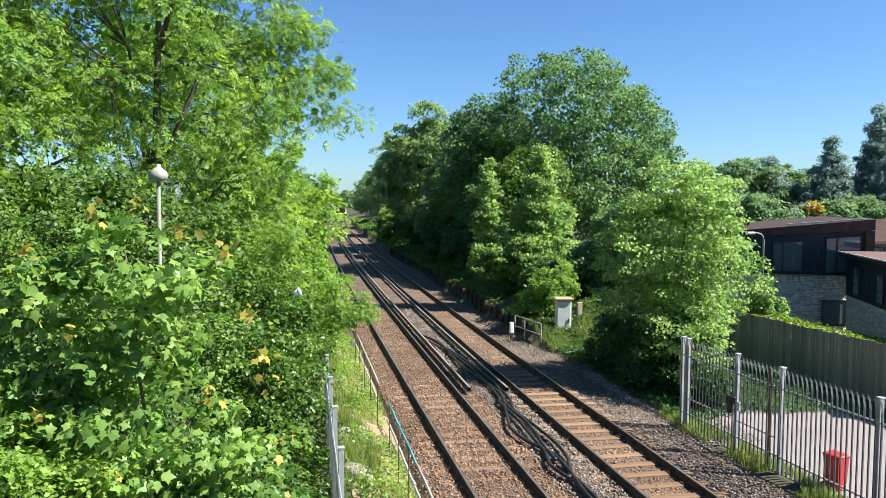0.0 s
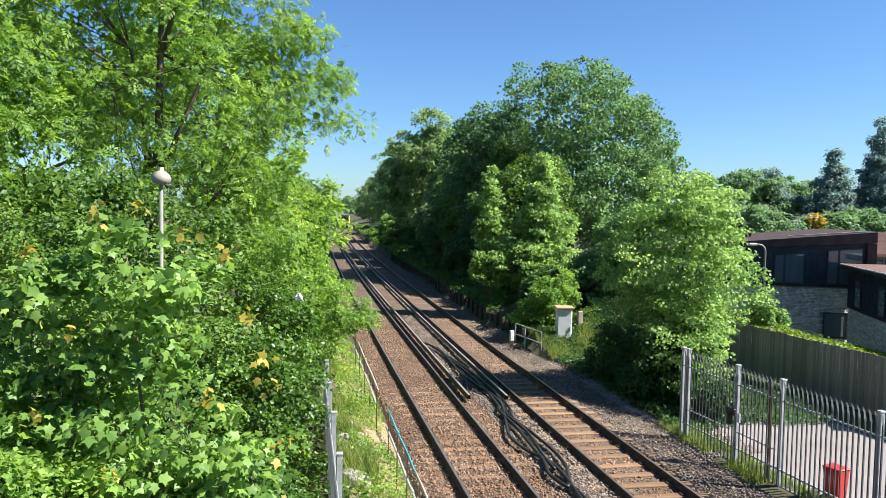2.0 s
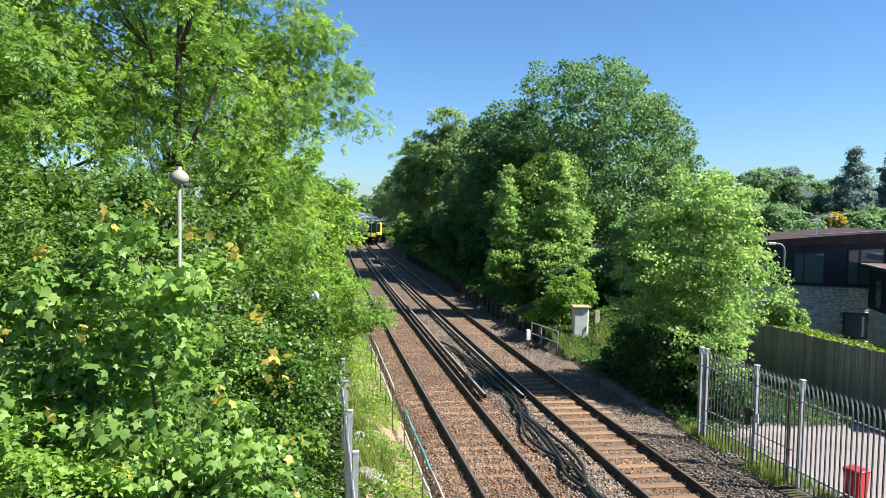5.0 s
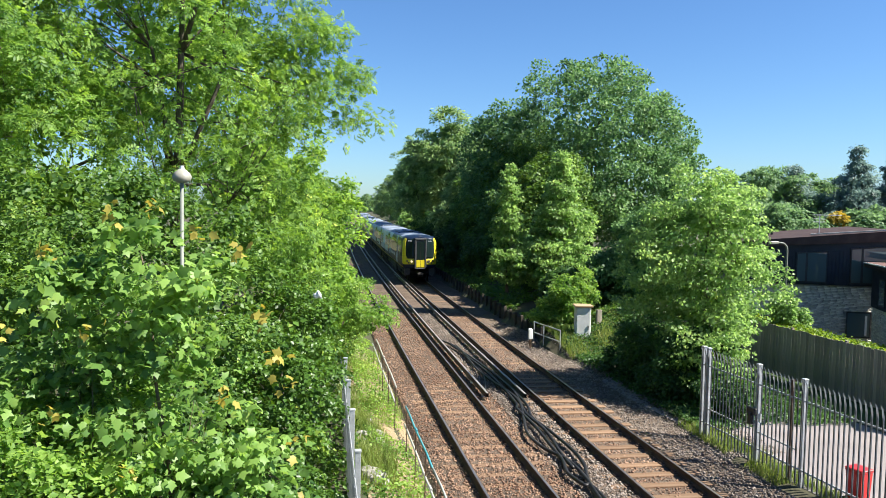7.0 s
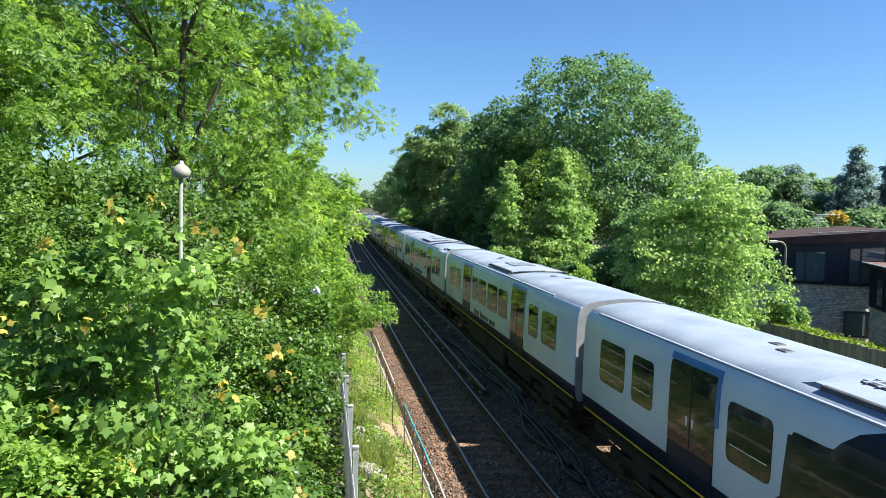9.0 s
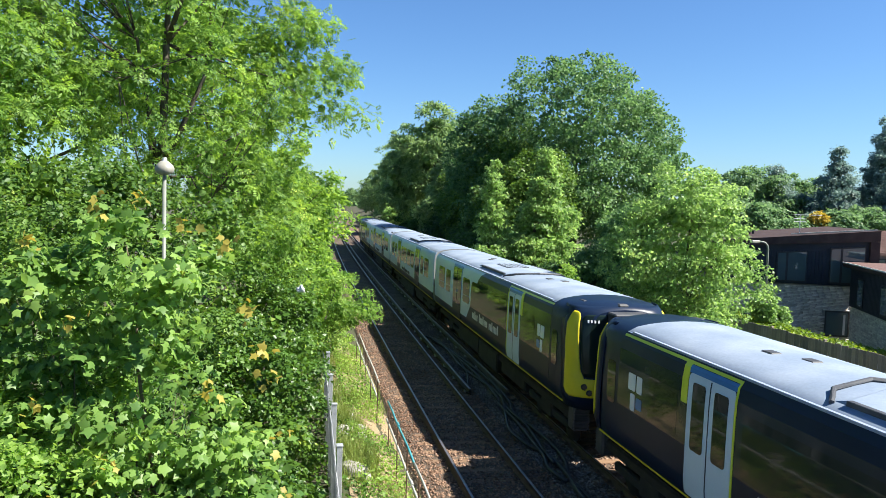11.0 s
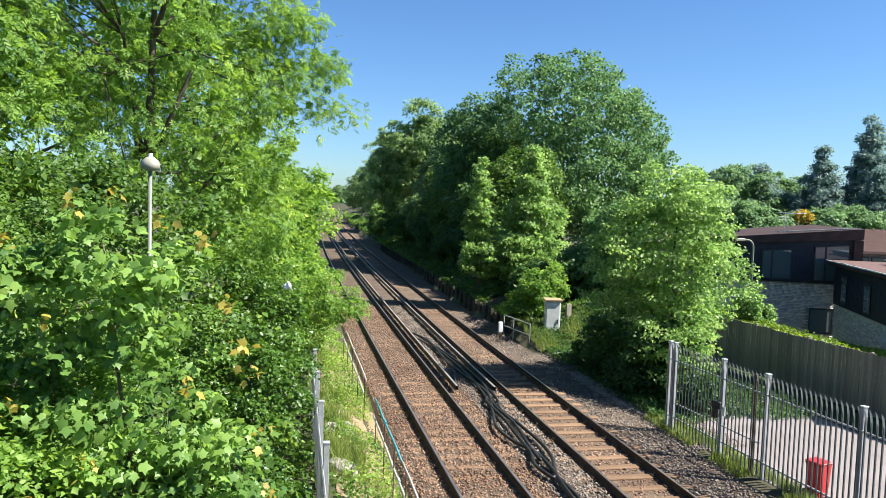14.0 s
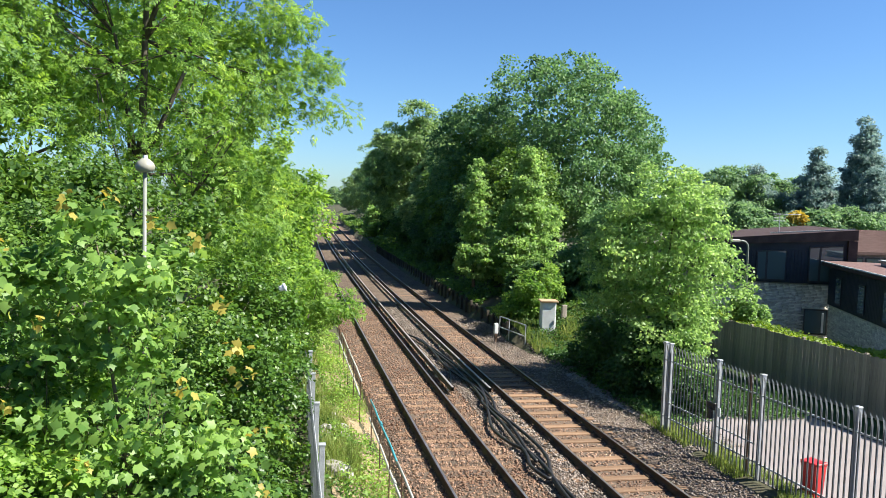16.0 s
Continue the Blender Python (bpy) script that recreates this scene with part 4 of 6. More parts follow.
def cab_front(c):
    """Windscreens, yellow corners, lamps, gangway door and coupler of a driving end."""
    for s in (-1, 1):
        part("cab_skin", nose_patch("cab_skin", [(z, 12, 90) for z in (0.98, 1.3, 1.8, 2.4, 2.9, 3.1, 3.25, 3.4, 3.5, 3.6, 3.66)], s, 0.0, M_TNAVY, 12), None, c)
        part("yellow_corner", nose_patch("yellow_corner", [(1.30, 14, 70), (1.36, 14, 78), (1.5, 14, 83), (1.78, 14, 83), (1.80, 44, 83), (2.0, 49, 82), (2.3, 51, 81), (2.8, 52, 80), (3.2, 52, 78), (3.38, 54, 76), (3.48, 57, 73), (3.52, 61, 69)], s, 0.012, M_TYELLOW), None, c, "warning yellow corner panel")
        part("windscreen", nose_patch("windscreen", [(1.84, 14, 43), (1.95, 14, 47), (2.4, 14, 50), (3.0, 14, 50.5), (3.28, 14, 50), (3.40, 14, 48), (3.45, 14, 44)], s, 0.008, M_TGLASS), None, c)
        for phi, z, r, m, nm in ((24, 1.55, 0.10, M_LIGHT if s > 0 else M_LENS, "headlight"), (43, 1.58, 0.065, M_LENS, "marker_light"), (36, 1.43, 0.06, M_LENS, "marker_light")):
            x, y = nose(phi, z, 0.0)
            l = bmesh.new()
            tube(l, [(s * x, y - 0.05, z), (s * x, y + 0.035, z), (s * x, y + 0.045, z)], [r, r, r * 0.8], 18)
            lamp = part(nm, l, m, c)
            l = bmesh.new()
            tube(l, [(s * x, y - 0.05, z), (s * x, y + 0.028, z)], [r + 0.02, r + 0.02], 18)
            part("bezel", l, M_TUNDER, lamp)
        bp = part("step_box", boxes((min(s * 0.78, s * 1.22), max(s * 0.78, s * 1.22), 9.1, 9.5, 0.6, 1.22), bevel=0.05), M_TGREY, c)
        for k in range(6):
            part("rib", boxes((min(s * 0.8, s * 1.2), max(s * 0.8, s * 1.2), 9.48, 9.54, 0.64 + k * 0.09, 0.685 + k * 0.09)), M_TGREY, bp)
        for k in range(4):
            x, y = nose(26 + k * 4.5, 3.27, 0.014)
            part("number_bar", boxes((s * x - 0.02, s * x + 0.02, y - 0.02, y + 0.004, 3.24, 3.31)), M_TTEXT, c)
    part("gangway_frame", boxes((-0.47, -0.36, 9.4, 10.08, 0.98, 3.5), (0.36, 0.47, 9.4, 10.08, 0.98, 3.5), (-0.47, 0.47, 9.35, 10.08, 3.36, 3.54), (-0.46, 0.46, 9.5, 10.06, 0.92, 1.02), bevel=0.03), M_TGREY, c)
    part("gangway_door", boxes((-0.37, 0.37, 9.6, 10.03, 1.02, 3.37)), M_TGREY, c)
    part("door_window", boxes((-0.29, 0.29, 9.95, 10.045, 1.74, 3.24), bevel=0.008), M_TGLASS, c)
    part("yellow_door_panel", boxes((-0.33, 0.33, 9.95, 10.05, 1.08, 1.70), bevel=0.01), M_TYELLOW, c)
    part("door_seam", boxes((-0.008, 0.008, 10.04, 10.056, 1.1, 3.2)), M_TUNDER, c)
    part("coupler", boxes((-0.16, 0.16, 9.4, 10.1, 0.6, 0.88), (-0.24, 0.24, 9.95, 10.14, 0.64, 0.84), bevel=0.04), M_TUNDER, c)
    part("marker_lamp", boxes((-0.14, 0.14, 9.1, 9.5, 3.55, 3.72), bevel=0.04), M_TGREY, c)
    part("cab_hatch", boxes((0.35, 0.85, 8.5, 8.9, 3.6, 3.73), bevel=0.04), M_TVENT, c)


TRAIN = []
for i in range(8):
    q = i % 4
    if q in (0, 3):
        ob = coach(True, False, "dark navy driving coach with a yellow-cornered cab")
    else:
        ob = coach(False, q == 1, "white passenger coach with dark windows and blue-topped doors")
    TRAIN.append((ob, q == 0))


# ---- fences ----
def pale_mesh(hgt):
    bm = bmesh.new()
    prof = [(-0.03, 0.012), (-0.012, 0.0), (0.012, 0.0), (0.03, 0.012)]
    zs = [(0.0, 1, 0), (hgt - 0.25, 1, 0), (hgt - 0.08, 0.9, -0.03), (hgt, 0.15, -0.07)]
    rings = [[bm.verts.new((x * s, y + o, z)) for x, y in prof] for z, s, o in zs]
    for a, b in zip(rings, rings[1:]):
        for i in range(3):
            bm.faces.new((a[i], a[i + 1], b[i + 1], b[i]))
    bmesh.ops.solidify(bm, geom=bm.faces[:], thickness=0.004)
    return mesh_of("pale", bm, M_GALV)


def palisade(label, p0, p1, hgt, posts, gap=0.145, gate=False):
    """Steel palisade from p0 to p1 (x, y, z): posts, two rails and pointed pales."""
    a, b = Vector(p0), Vector(p1)
    d = b - a
    ln = d.length
    rz = math.degrees(math.atan2(d.y, d.x))
    f = thing("palisade_fence", pose(*a, 0, 0, rz), label, "fence")
    pm = pale_mesh(hgt)
    slope = d.z / ln
    for z in (0.42, hgt - 0.45):
        bm = bmesh.new()
        tube(bm, [(0, 0.03, z), (ln, 0.03, z + d.z)], 0.026, 4)
        part("rail", bm, M_GALV, f)
    n = int(ln / gap)
    for i in range(n):
        x = (i + 0.5) * gap
        part("pale", pm, None, f, at=pose(x, 0, 0.05 + slope * x))
    for x in posts:
        bm = bmesh.new()
        box(bm, -0.05, 0.05, 0.04, 0.14, -0.3, hgt + 0.02, 0.006)
        box(bm, -0.06, 0.06, 0.03, 0.15, hgt + 0.02, hgt + 0.05, 0.004)
        part("post", bm, M_GALV, f, at=pose(x, 0, slope * x))
    if gate:
        for x0, x1 in ((0.35, 2.3), (2.55, 4.0)):
            bm = bmesh.new()
            tube(bm, [(x0, 0.02, 0.85), (x1, 0.02, 0.85)], 0.022, 4)
            part("gate_rail", bm, M_GALV, f)
        part("gate_stile", boxes((3.72, 3.78, 0.02, 0.08, 0.0, hgt - 0.05), bevel=0.006), M_RUST, f, "rusty gate stile")
        part("gate_lock", boxes((2.2, 2.5, -0.06, 0.05, 1.25, 1.42), (2.30, 2.42, -0.1, 0.0, 1.0, 1.3), bevel=0.012), M_DARKMETAL, f, "dark steel lock box")
        part("gate_plate", boxes((2.62, 2.72, -0.03, 0.0, 1.12, 1.35), bevel=0.006), M_WHITE, f)
    return f


palisade("galvanised steel palisade fence with a gate beside the yard", (12.1, 18.9, -0.12), (12.1, 4.0, -0.12), 2.5, (0.0, 0.25, 2.45, 4.1, 6.9, 9.7, 12.5), gate=True)
palisade("galvanised steel palisade fence among shrubs", (2.2, 21.2, 0.0), (1.0, 6.0, 0.0), 1.9, (0.1, 2.8, 5.5, 8.2, 10.9))


def board_fence():
    f = thing("wooden_fence", pose(19.2, 27.5, 0.0, 0, 0, -90), "weathered grey-brown close-board wooden fence", "fence")
    bm = bmesh.new()
    box(bm, -0.072, 0.072, -0.011, 0.011, 0, 1.9, 0.004)
    me = mesh_of("board", bm, M_FENCEWOOD)
    rng = random.Random(4)
    for i in range(230):
        part("board", me, None, f, at=pose(i * 0.15, rng.uniform(-0.006, 0.006), rng.uniform(-0.02, 0.03), 0, 0, rng.uniform(-3, 3)))
    for i in range(13):
        part("post", boxes((-0.05, 0.05, 0.02, 0.12, -0.2, 1.95), bevel=0.008), M_FENCEWOOD, f, at=pose(i * 2.7 + 0.6, 0, 0))
    for z in (0.3, 1.0, 1.65):
        part("rail", boxes((-0.1, 34.5, 0.012, 0.06, z, z + 0.09)), M_FENCEWOOD, f)


board_fence()
# ---- houses ----
HOUSE = pose(0, 0, 0, 0, 0, -14.95)


def slab(corners, depth):
    """A flat form from four front corners (x, y, z), carried back by depth in y."""
    bm = bmesh.new()
    a = [bm.verts.new(p) for p in corners]
    b = [bm.verts.new((x, y + depth, z)) for x, y, z in corners]
    bm.faces.new(a)
    bm.faces.new(b[::-1])
    for i in range(4):
        bm.faces.new((a[i], b[i], b[(i + 1) % 4], a[(i + 1) % 4]))
    bmesh.ops.recalc_face_normals(bm, faces=bm.faces[:])
    return bm


def brickwork(x0, x1, y, z0, z1, holes=(), ln=0.29, hgt=0.065, seed=1):
    """Long thin bricks in running bond on the front of a wall, mortar set back."""
    rng = np.random.default_rng(seed)
    V, F = [], []
    rows = int((z1 - z0) / (hgt + 0.008))
    for r in range(rows):
        z = z0 + r * (hgt + 0.008)
        x = x0 - rng.random() * ln
        while x < x1:
            a, b = max(x, x0), min(x + ln - 0.006, x1)
            x += ln
            if b - a < 0.04 or any(h0 < b and a < h1 and g0 < z + hgt and z < g1 for h0, h1, g0, g1 in holes):
                continue
            d, n = y - 0.004 - rng.random() * 0.001, len(V)
            V += [(a, d, z), (b, d, z), (b, d, z + hgt), (a, d, z + hgt), (a, y + 0.02, z), (b, y + 0.02, z), (b, y + 0.02, z + hgt), (a, y + 0.02, z + hgt)]
            F += [(n, n + 1, n + 2, n + 3), (n + 3, n + 2, n + 6, n + 7), (n, n + 4, n + 5, n + 1), (n, n + 3, n + 7, n + 4), (n + 1, n + 5, n + 6, n + 2)]
    return fast_mesh("bricks", V, F, M_BRICK)


def window_set(parent, x0, x1, z0, z1, y, mullions, top=None):
    """A framed window in a wall face at y, with recessed panes."""
    z2 = z1 if top is None else top
    w = part("window", slab(((x0, y - 0.05, z0), (x1, y - 0.05, z0), (x1, y - 0.05, z2), (x0, y - 0.05, z1)), 0.12), M_DARKMETAL, parent)
    xs = [x0] + list(mullions) + [x1]
    for a, b in zip(xs, xs[1:]):
        za = z1 + (z2 - z1) * (a - x0) / (x1 - x0)
        zb = z1 + (z2 - z1) * (b - x0) / (x1 - x0)
        part("pane", slab(((a + 0.05, y - 0.056, z0 + 0.06), (b - 0.05, y - 0.056, z0 + 0.06), (b - 0.05, y - 0.056, zb - 0.06), (a + 0.05, y - 0.056, za - 0.06)), 0.01), M_GLASS, w)
    return w


def house():
    h = thing("house", HOUSE @ pose(16.5, 36.4, 0, 0, 0, -11) @ pose(-16.5, -36.4, 0), "modern two-storey house, pale brick below, dark cladding above", "house")
    wl = part("brick_wall", boxes((13.3, 20.05, 36.4, 44, -0.3, 2.86)), M_MORTAR, h)
    rest = part("bricks", brickwork(13.3, 20.05, 36.4, -0.2, 2.86, ((18.25, 19.3, 0.4, 1.62),)), None, wl)
    rest["kind"] = "stuff"
    part("upper_wall", slab(((13.25, 36.2, 2.86), (20.1, 36.2, 2.86), (20.1, 36.2, 5.07), (13.25, 36.2, 4.55)), 7.8), M_CLAD, h)
    for k in range(42):
        part("cladding_board", boxes((13.3 + k * 0.16, 13.45 + k * 0.16, 36.175, 36.21, 2.9, 4.45)), M_CLAD, h)
    part("roof", slab(((13.0, 36.0, 4.51), (20.35, 36.0, 5.02), (20.35, 36.0, 5.52), (13.0, 36.0, 4.80)), 8.4), M_ROOFEDGE, h, "brown metal roof with a deep edge")
    part("roof_end", boxes((19.95, 20.35, 36.01, 36.6, 2.95, 4.99)), M_ROOFEDGE, h)
    part("roof_trim", slab(((16.6, 36.6, 5.20), (20.4, 36.6, 5.52), (20.4, 36.6, 5.57), (16.6, 36.6, 5.25)), 0.15), M_PALEPIPE, h)
    window_set(h, 15.9, 17.25, 2.95, 4.36, 36.17, (16.35,), 4.46)
    window_set(h, 18.25, 19.8, 2.95, 4.62, 36.17, (18.75,), 4.76)
    window_set(h, 18.25, 19.3, 0.4, 1.62, 36.40, ())
    part("frame_edge", boxes((19.05, 19.14, 36.32, 36.36, 0.5, 1.45)), M_WHITE, h)
    part("flat_roof", boxes((13.0, 15.2, 40.5, 44.0, 4.95, 5.1), bevel=0.02), M_PALEPIPE, h, "small flat pale roof")
    part("flue", boxes((15.35, 15.47, 40.5, 40.62, 4.85, 5.4), (15.55, 15.67, 40.5, 40.62, 4.85, 5.35), bevel=0.02), M_DARKMETAL, h)
    a = thing("aerial", HOUSE @ pose(17.9, 38.5, 5.2), "small metal television aerial on the roof", "aerial")
    bm = bmesh.new()
    tube(bm, [(0, 0, 0), (0, 0, 1.0)], 0.02, 6)
    part("mast", bm, M_GALV, a)
    for z, x0, x1 in ((0.95, -0.3, 1.1), (0.75, -0.3, 0.3), (0.6, -0.3, 0.3)):
        bm = bmesh.new()
        tube(bm, [(x0, 0, z), (x1, 0, z)], 0.018, 5)
        part("boom", bm, M_GALV, a)
    for k in range(4):
        bm = bmesh.new()
        tube(bm, [(-0.25 + 0.35 * k, -0.25, 0.95), (-0.25 + 0.35 * k, 0.25, 0.95)], 0.012, 4)
        part("element", bm, M_GALV, a)


house()


def wing():
    ang = math.degrees(math.atan2(30.4 - 35, 17.8 - 18.8))
    w = thing("house", HOUSE @ pose(18.8, 35.0, 0, 0, 0, ang), "low modern house wing, grey brick below, dark cladding above", "house")
    # the facade looks to local -y after the turn
    part("lower_wall", boxes((0, 14, 0.05, 6, -0.3, 2.0)), M_GREYWALL, w)
    rest = part("bricks", brickwork(0.0, 9.0, 0.05, -0.2, 1.99, seed=2), None, w)
    rest["kind"] = "stuff"
    part("upper_wall", boxes((-0.1, 14, 0.0, 6, 2.0, 3.8)), M_CLAD, w)
    for k in range(60):
        part("cladding_board", boxes((k * 0.16, 0.14 + k * 0.16, -0.022, 0.01, 2.03, 3.78)), M_CLAD, w)
    part("roof", boxes((-0.35, 14, -0.3, 6.2, 3.8, 3.98), bevel=0.03), M_ROOFEDGE, w)
    part("roof_covering", slab(((-0.3, -0.25, 3.985), (14, -0.25, 3.985), (14, -0.25, 4.03), (-0.3, -0.25, 4.03)), 6.3), M_ROOFRED, w)
    part("roof_rail", boxes((-0.35, 14, -0.33, -0.29, 3.98, 4.03)), M_WHITE, w, "pale roof edge")
    part("rooflight", boxes((1.6, 4.2, 1.6, 3.4, 4.03, 4.22), (1.5, 4.3, 1.5, 3.5, 4.22, 4.28), bevel=0.02), M_PALEPIPE, w, "flat pale rooflight")
    for x in (1.2, 4.2, 7.0):
        window_set(w, x, x + 0.75, 2.15, 3.4, -0.02, ())


wing()


def back_house():
    b = thing("house", HOUSE @ pose(22.8, 43.5, 0), "red-brown tiled house behind the modern houses", "house")
    part("wall", boxes((0, 9, 0, 7, -0.3, 3.95)), M_RENDER, b)
    part("roof", slab(((-0.3, -0.3, 3.95), (9.3, -0.3, 3.95), (9.3, -0.3, 4.1), (-0.3, -0.3, 4.1)), 0.2), M_ROOFRED, b)
    bm = bmesh.new()
    vs = [bm.verts.new(p) for p in ((-0.3, -0.3, 4.1), (9.3, -0.3, 4.1), (9.3, 3.5, 5.3), (-0.3, 3.5, 5.3), (9.3, 7.3, 4.1), (-0.3, 7.3, 4.1))]
    bm.faces.new((vs[0], vs[1], vs[2], vs[3]))
    bm.faces.new((vs[3], vs[2], vs[4], vs[5]))
    bmesh.ops.solidify(bm, geom=bm.faces[:], thickness=0.12)
    part("roof_slope", bm, M_ROOFRED, b)
    for x in (0.6, 1.6, 2.6, 3.6):
        window_set(b, x, x + 0.85, 2.9, 3.75, 0.0, ())


back_house()


# ---- lineside furniture ----
def cabinet():
    c = thing("equipment_cabinet", pose(14.25, 31.9, 0.0, 0, 0, -14), "pale grey lineside equipment cabinet with a rusty lid", "cabinet")
    part("plinth", boxes((-0.36, 0.36, -0.28, 0.28, -0.35, 0.08), bevel=0.02), M_CONCRETE, c)
    b = part("body", boxes((-0.34, 0.34, -0.26, 0.26, 0.08, 1.78), bevel=0.02), M_WHITE, c)
    d = part("door", boxes((-0.30, 0.30, -0.285, -0.255, 0.14, 1.72), bevel=0.012), M_WHITE, c)
    part("handle", boxes((0.2, 0.24, -0.32, -0.28, 0.75, 0.95), bevel=0.008), M_TGREY, d)
    part("lid", boxes((-0.42, 0.42, -0.36, 0.34, 1.78, 1.87), bevel=0.02), M_LID, c, "rusty overhanging lid")


cabinet()


def lamp_west():
    l = thing("lamp_post", pose(-1.6, 16.2, 0.2), "slender grey lamp post with a pale bowl lantern", "street lamp")
    bm = bmesh.new()
    tube(bm, [(0, 0, 0), (0, 0, 1.2), (0, 0, 6.5)], [0.06, 0.045, 0.038], 12)
    part("pole", bm, M_POLE, l, smooth=True)
    bm = bmesh.new()
    tube(bm, [(0, 0, 6.42), (0, 0, 6.46), (0, 0, 6.55), (0, 0, 6.62), (0, 0, 6.70)], [0.07, 0.17, 0.195, 0.16, 0.07], 20)
    part("lantern", bm, M_LAMPHEAD, l, smooth=True)
    bm = bmesh.new()
    tube(bm, [(0, 0, 6.70), (0, 0, 6.77)], [0.05, 0.04], 12)
    part("photocell", bm, M_WHITE, l)


lamp_west()


def lamp_east():
    l = thing("lamp_post", pose(21.07, 27.0, 0.0), "tall grey lamp post with a curved swan neck", "street lamp")
    bm = bmesh.new()
    pts = [(0, 0, 0), (0, 0, 4.7)] + [(-0.3 + 0.3 * math.cos(radians(a)), 0, 4.7 + 0.3 * math.sin(radians(a))) for a in (30, 60, 90)] + [(-0.5, 0, 5.0)]
    tube(bm, pts, [0.06, 0.045, 0.04, 0.04, 0.035, 0.035], 10)
    part("pole", bm, M_POLE, l, smooth=True)
    part("lantern", boxes((-0.85, -0.45, -0.1, 0.1, 4.94, 5.06), bevel=0.03), M_LAMPHEAD, l)


lamp_east()


# ---- trees and shrubs ----
ash = tree("ash_tree", (-3.0, 27, 0.4), [(0.5, -1, 10, 4.6, 4.5, 4.2), (-3.5, 0, 12, 5, 5, 5), (1.7, 0, 14.5, 4.9, 4.5, 4.6), (2.5, 0, 6, 3.2, 4, 3.8), (5.9, 0, 8.9, 1.4, 1.1, 0.9), (5.5, 0, 10.3, 1.3, 1.1, 1.0), (4.8, 0, 8.2, 1.3, 1.0, 0.9), (4.5, 0, 11.6, 2.0, 1.8, 2.0), (4.4, 0, 9.4, 2.3, 2.0, 2.1), (3.7, -0.5, 14.2, 2.1, 2.0, 2.2), (-4.5, -3, 7, 4.5, 4, 4.5), (0.9, -2, 17, 4.5, 5, 4), (-4.5, -2, 16.4, 4.5, 4.5, 4), (0, 0.6, 4, 3, 2.5, 3), (-0.6, -3.4, 9, 2.6, 1.6, 4.5)],
     L_ASH, "tall ash tree in fresh light green leaf", boughs=900, per=42, br=0.85, leaf=0.33, shape="pinnate", big=0.9, trunk=0.21, seed=11, twigs=120, core=0.05, gap=-1.1)
tree("ash_tree", (-9.5, 23, 0.4), [(0, 0, 8, 4, 4, 5), (-2, 2, 13, 4.5, 4.5, 4.5), (2, 0, 4.5, 3.5, 3, 3.5), (2.5, 0, 10, 3, 3, 3.5)],
     L_ASH, "ash tree in light green leaf behind the shrubs", boughs=330, per=38, br=0.85, leaf=0.36, shape="pinnate", big=0.9, trunk=0.25, seed=12, twigs=60, core=0.04)
tree("ash_tree", (0.4, 45, 0.3), [(1.2, 0, 5.5, 4, 5, 5), (-1, 3, 11, 4.4, 4.5, 5), (1.9, -5, 4, 3, 4, 3.6), (-4, 0, 13, 5, 5, 5)],
     L_ASH, "ash tree leaning over the west track", boughs=300, per=150, br=0.9, leaf=0.26, shape="blade", trunk=0.25, seed=13, core=0.05, big=1.0)
tree("ash_tree", (-9, 38, 0.4), [(0, 0, 7, 5, 5, 6), (-3, 0, 13, 5, 5, 6), (4, 0, 13, 4, 4, 5)],
     L_ASH, "ash tree at the back of the western wood", boughs=260, per=120, br=1.0, leaf=0.25, shape="blade", trunk=0.25, seed=9, twigs=40, core=0.05, big=1.0)
tree("willow_sapling", (2.5, 27.5, 0.1), [(0.3, 0, 1.4, 1.1, 2.2, 1.5), (0.2, 3.5, 1.8, 1.3, 2.4, 1.9), (1.2, -1.0, 2.3, 0.9, 1.3, 0.9), (0.9, 1.5, 2.8, 1.0, 1.4, 1.0)],
     L_BRAMBLE, "feathery pale green sapling hanging over the track", "shrub", boughs=120, per=160, br=0.42, leaf=0.1, shape="blade", trunk=0.05, seed=10, core=0.06)
for y, r, hgt, sd in ((36, 1.5, 3.0, 100), (43, 1.6, 3.4, 101), (52, 1.7, 4.0, 102), (62, 1.8, 4.2, 103), (74, 2.0, 4.6, 104), (88, 2.2, 5.0, 105), (106, 2.4, 5.5, 106), (128, 2.6, 6, 107), (155, 2.8, 6.5, 108), (190, 4, 8, 109), (235, 4.5, 9, 110), (290, 5, 10, 111), (360, 6, 12, 112)):
    tree("lineside_shrub", (line_x(y) - r - (1.5 if y < 80 else 0.9), y, 0.1), [(0, 0, hgt * 0.45, r, r * 2.2, hgt * 0.5), (-0.5, r, hgt * 0.6, r, r * 2, hgt * 0.45)],
         L_BRAMBLE, "pale green lineside shrub beside the west track", "shrub", boughs=110, per=80, br=0.55, leaf=0.15 + y * 0.0012, gap=-2, rough=0.06, shape="round", trunk=0.05, seed=sd, twigs=0, group="lineside shrubs", core=0.1)
for k, (y, r, sd) in enumerate(((60, 4.2, 14), (78, 4.6, 15), (100, 5.0, 16), (128, 5.5, 17), (165, 6, 18), (215, 7, 19), (280, 8, 20))):
    tree("lineside_tree", (line_x(y) - r - 2.9, y, 0.2), [(0, 0, r * 0.95, r, r, r * 1.0), (-r * 0.5, 2, r * 1.6, r, r, r)],
         L_ASH, "light green lineside tree beside the west track", boughs=150, per=110, gap=-1.2, rough=0.05, br=1.0 + 0.05 * r, leaf=0.36, shape="round", trunk=0.2, seed=sd, twigs=0, group="lineside trees")

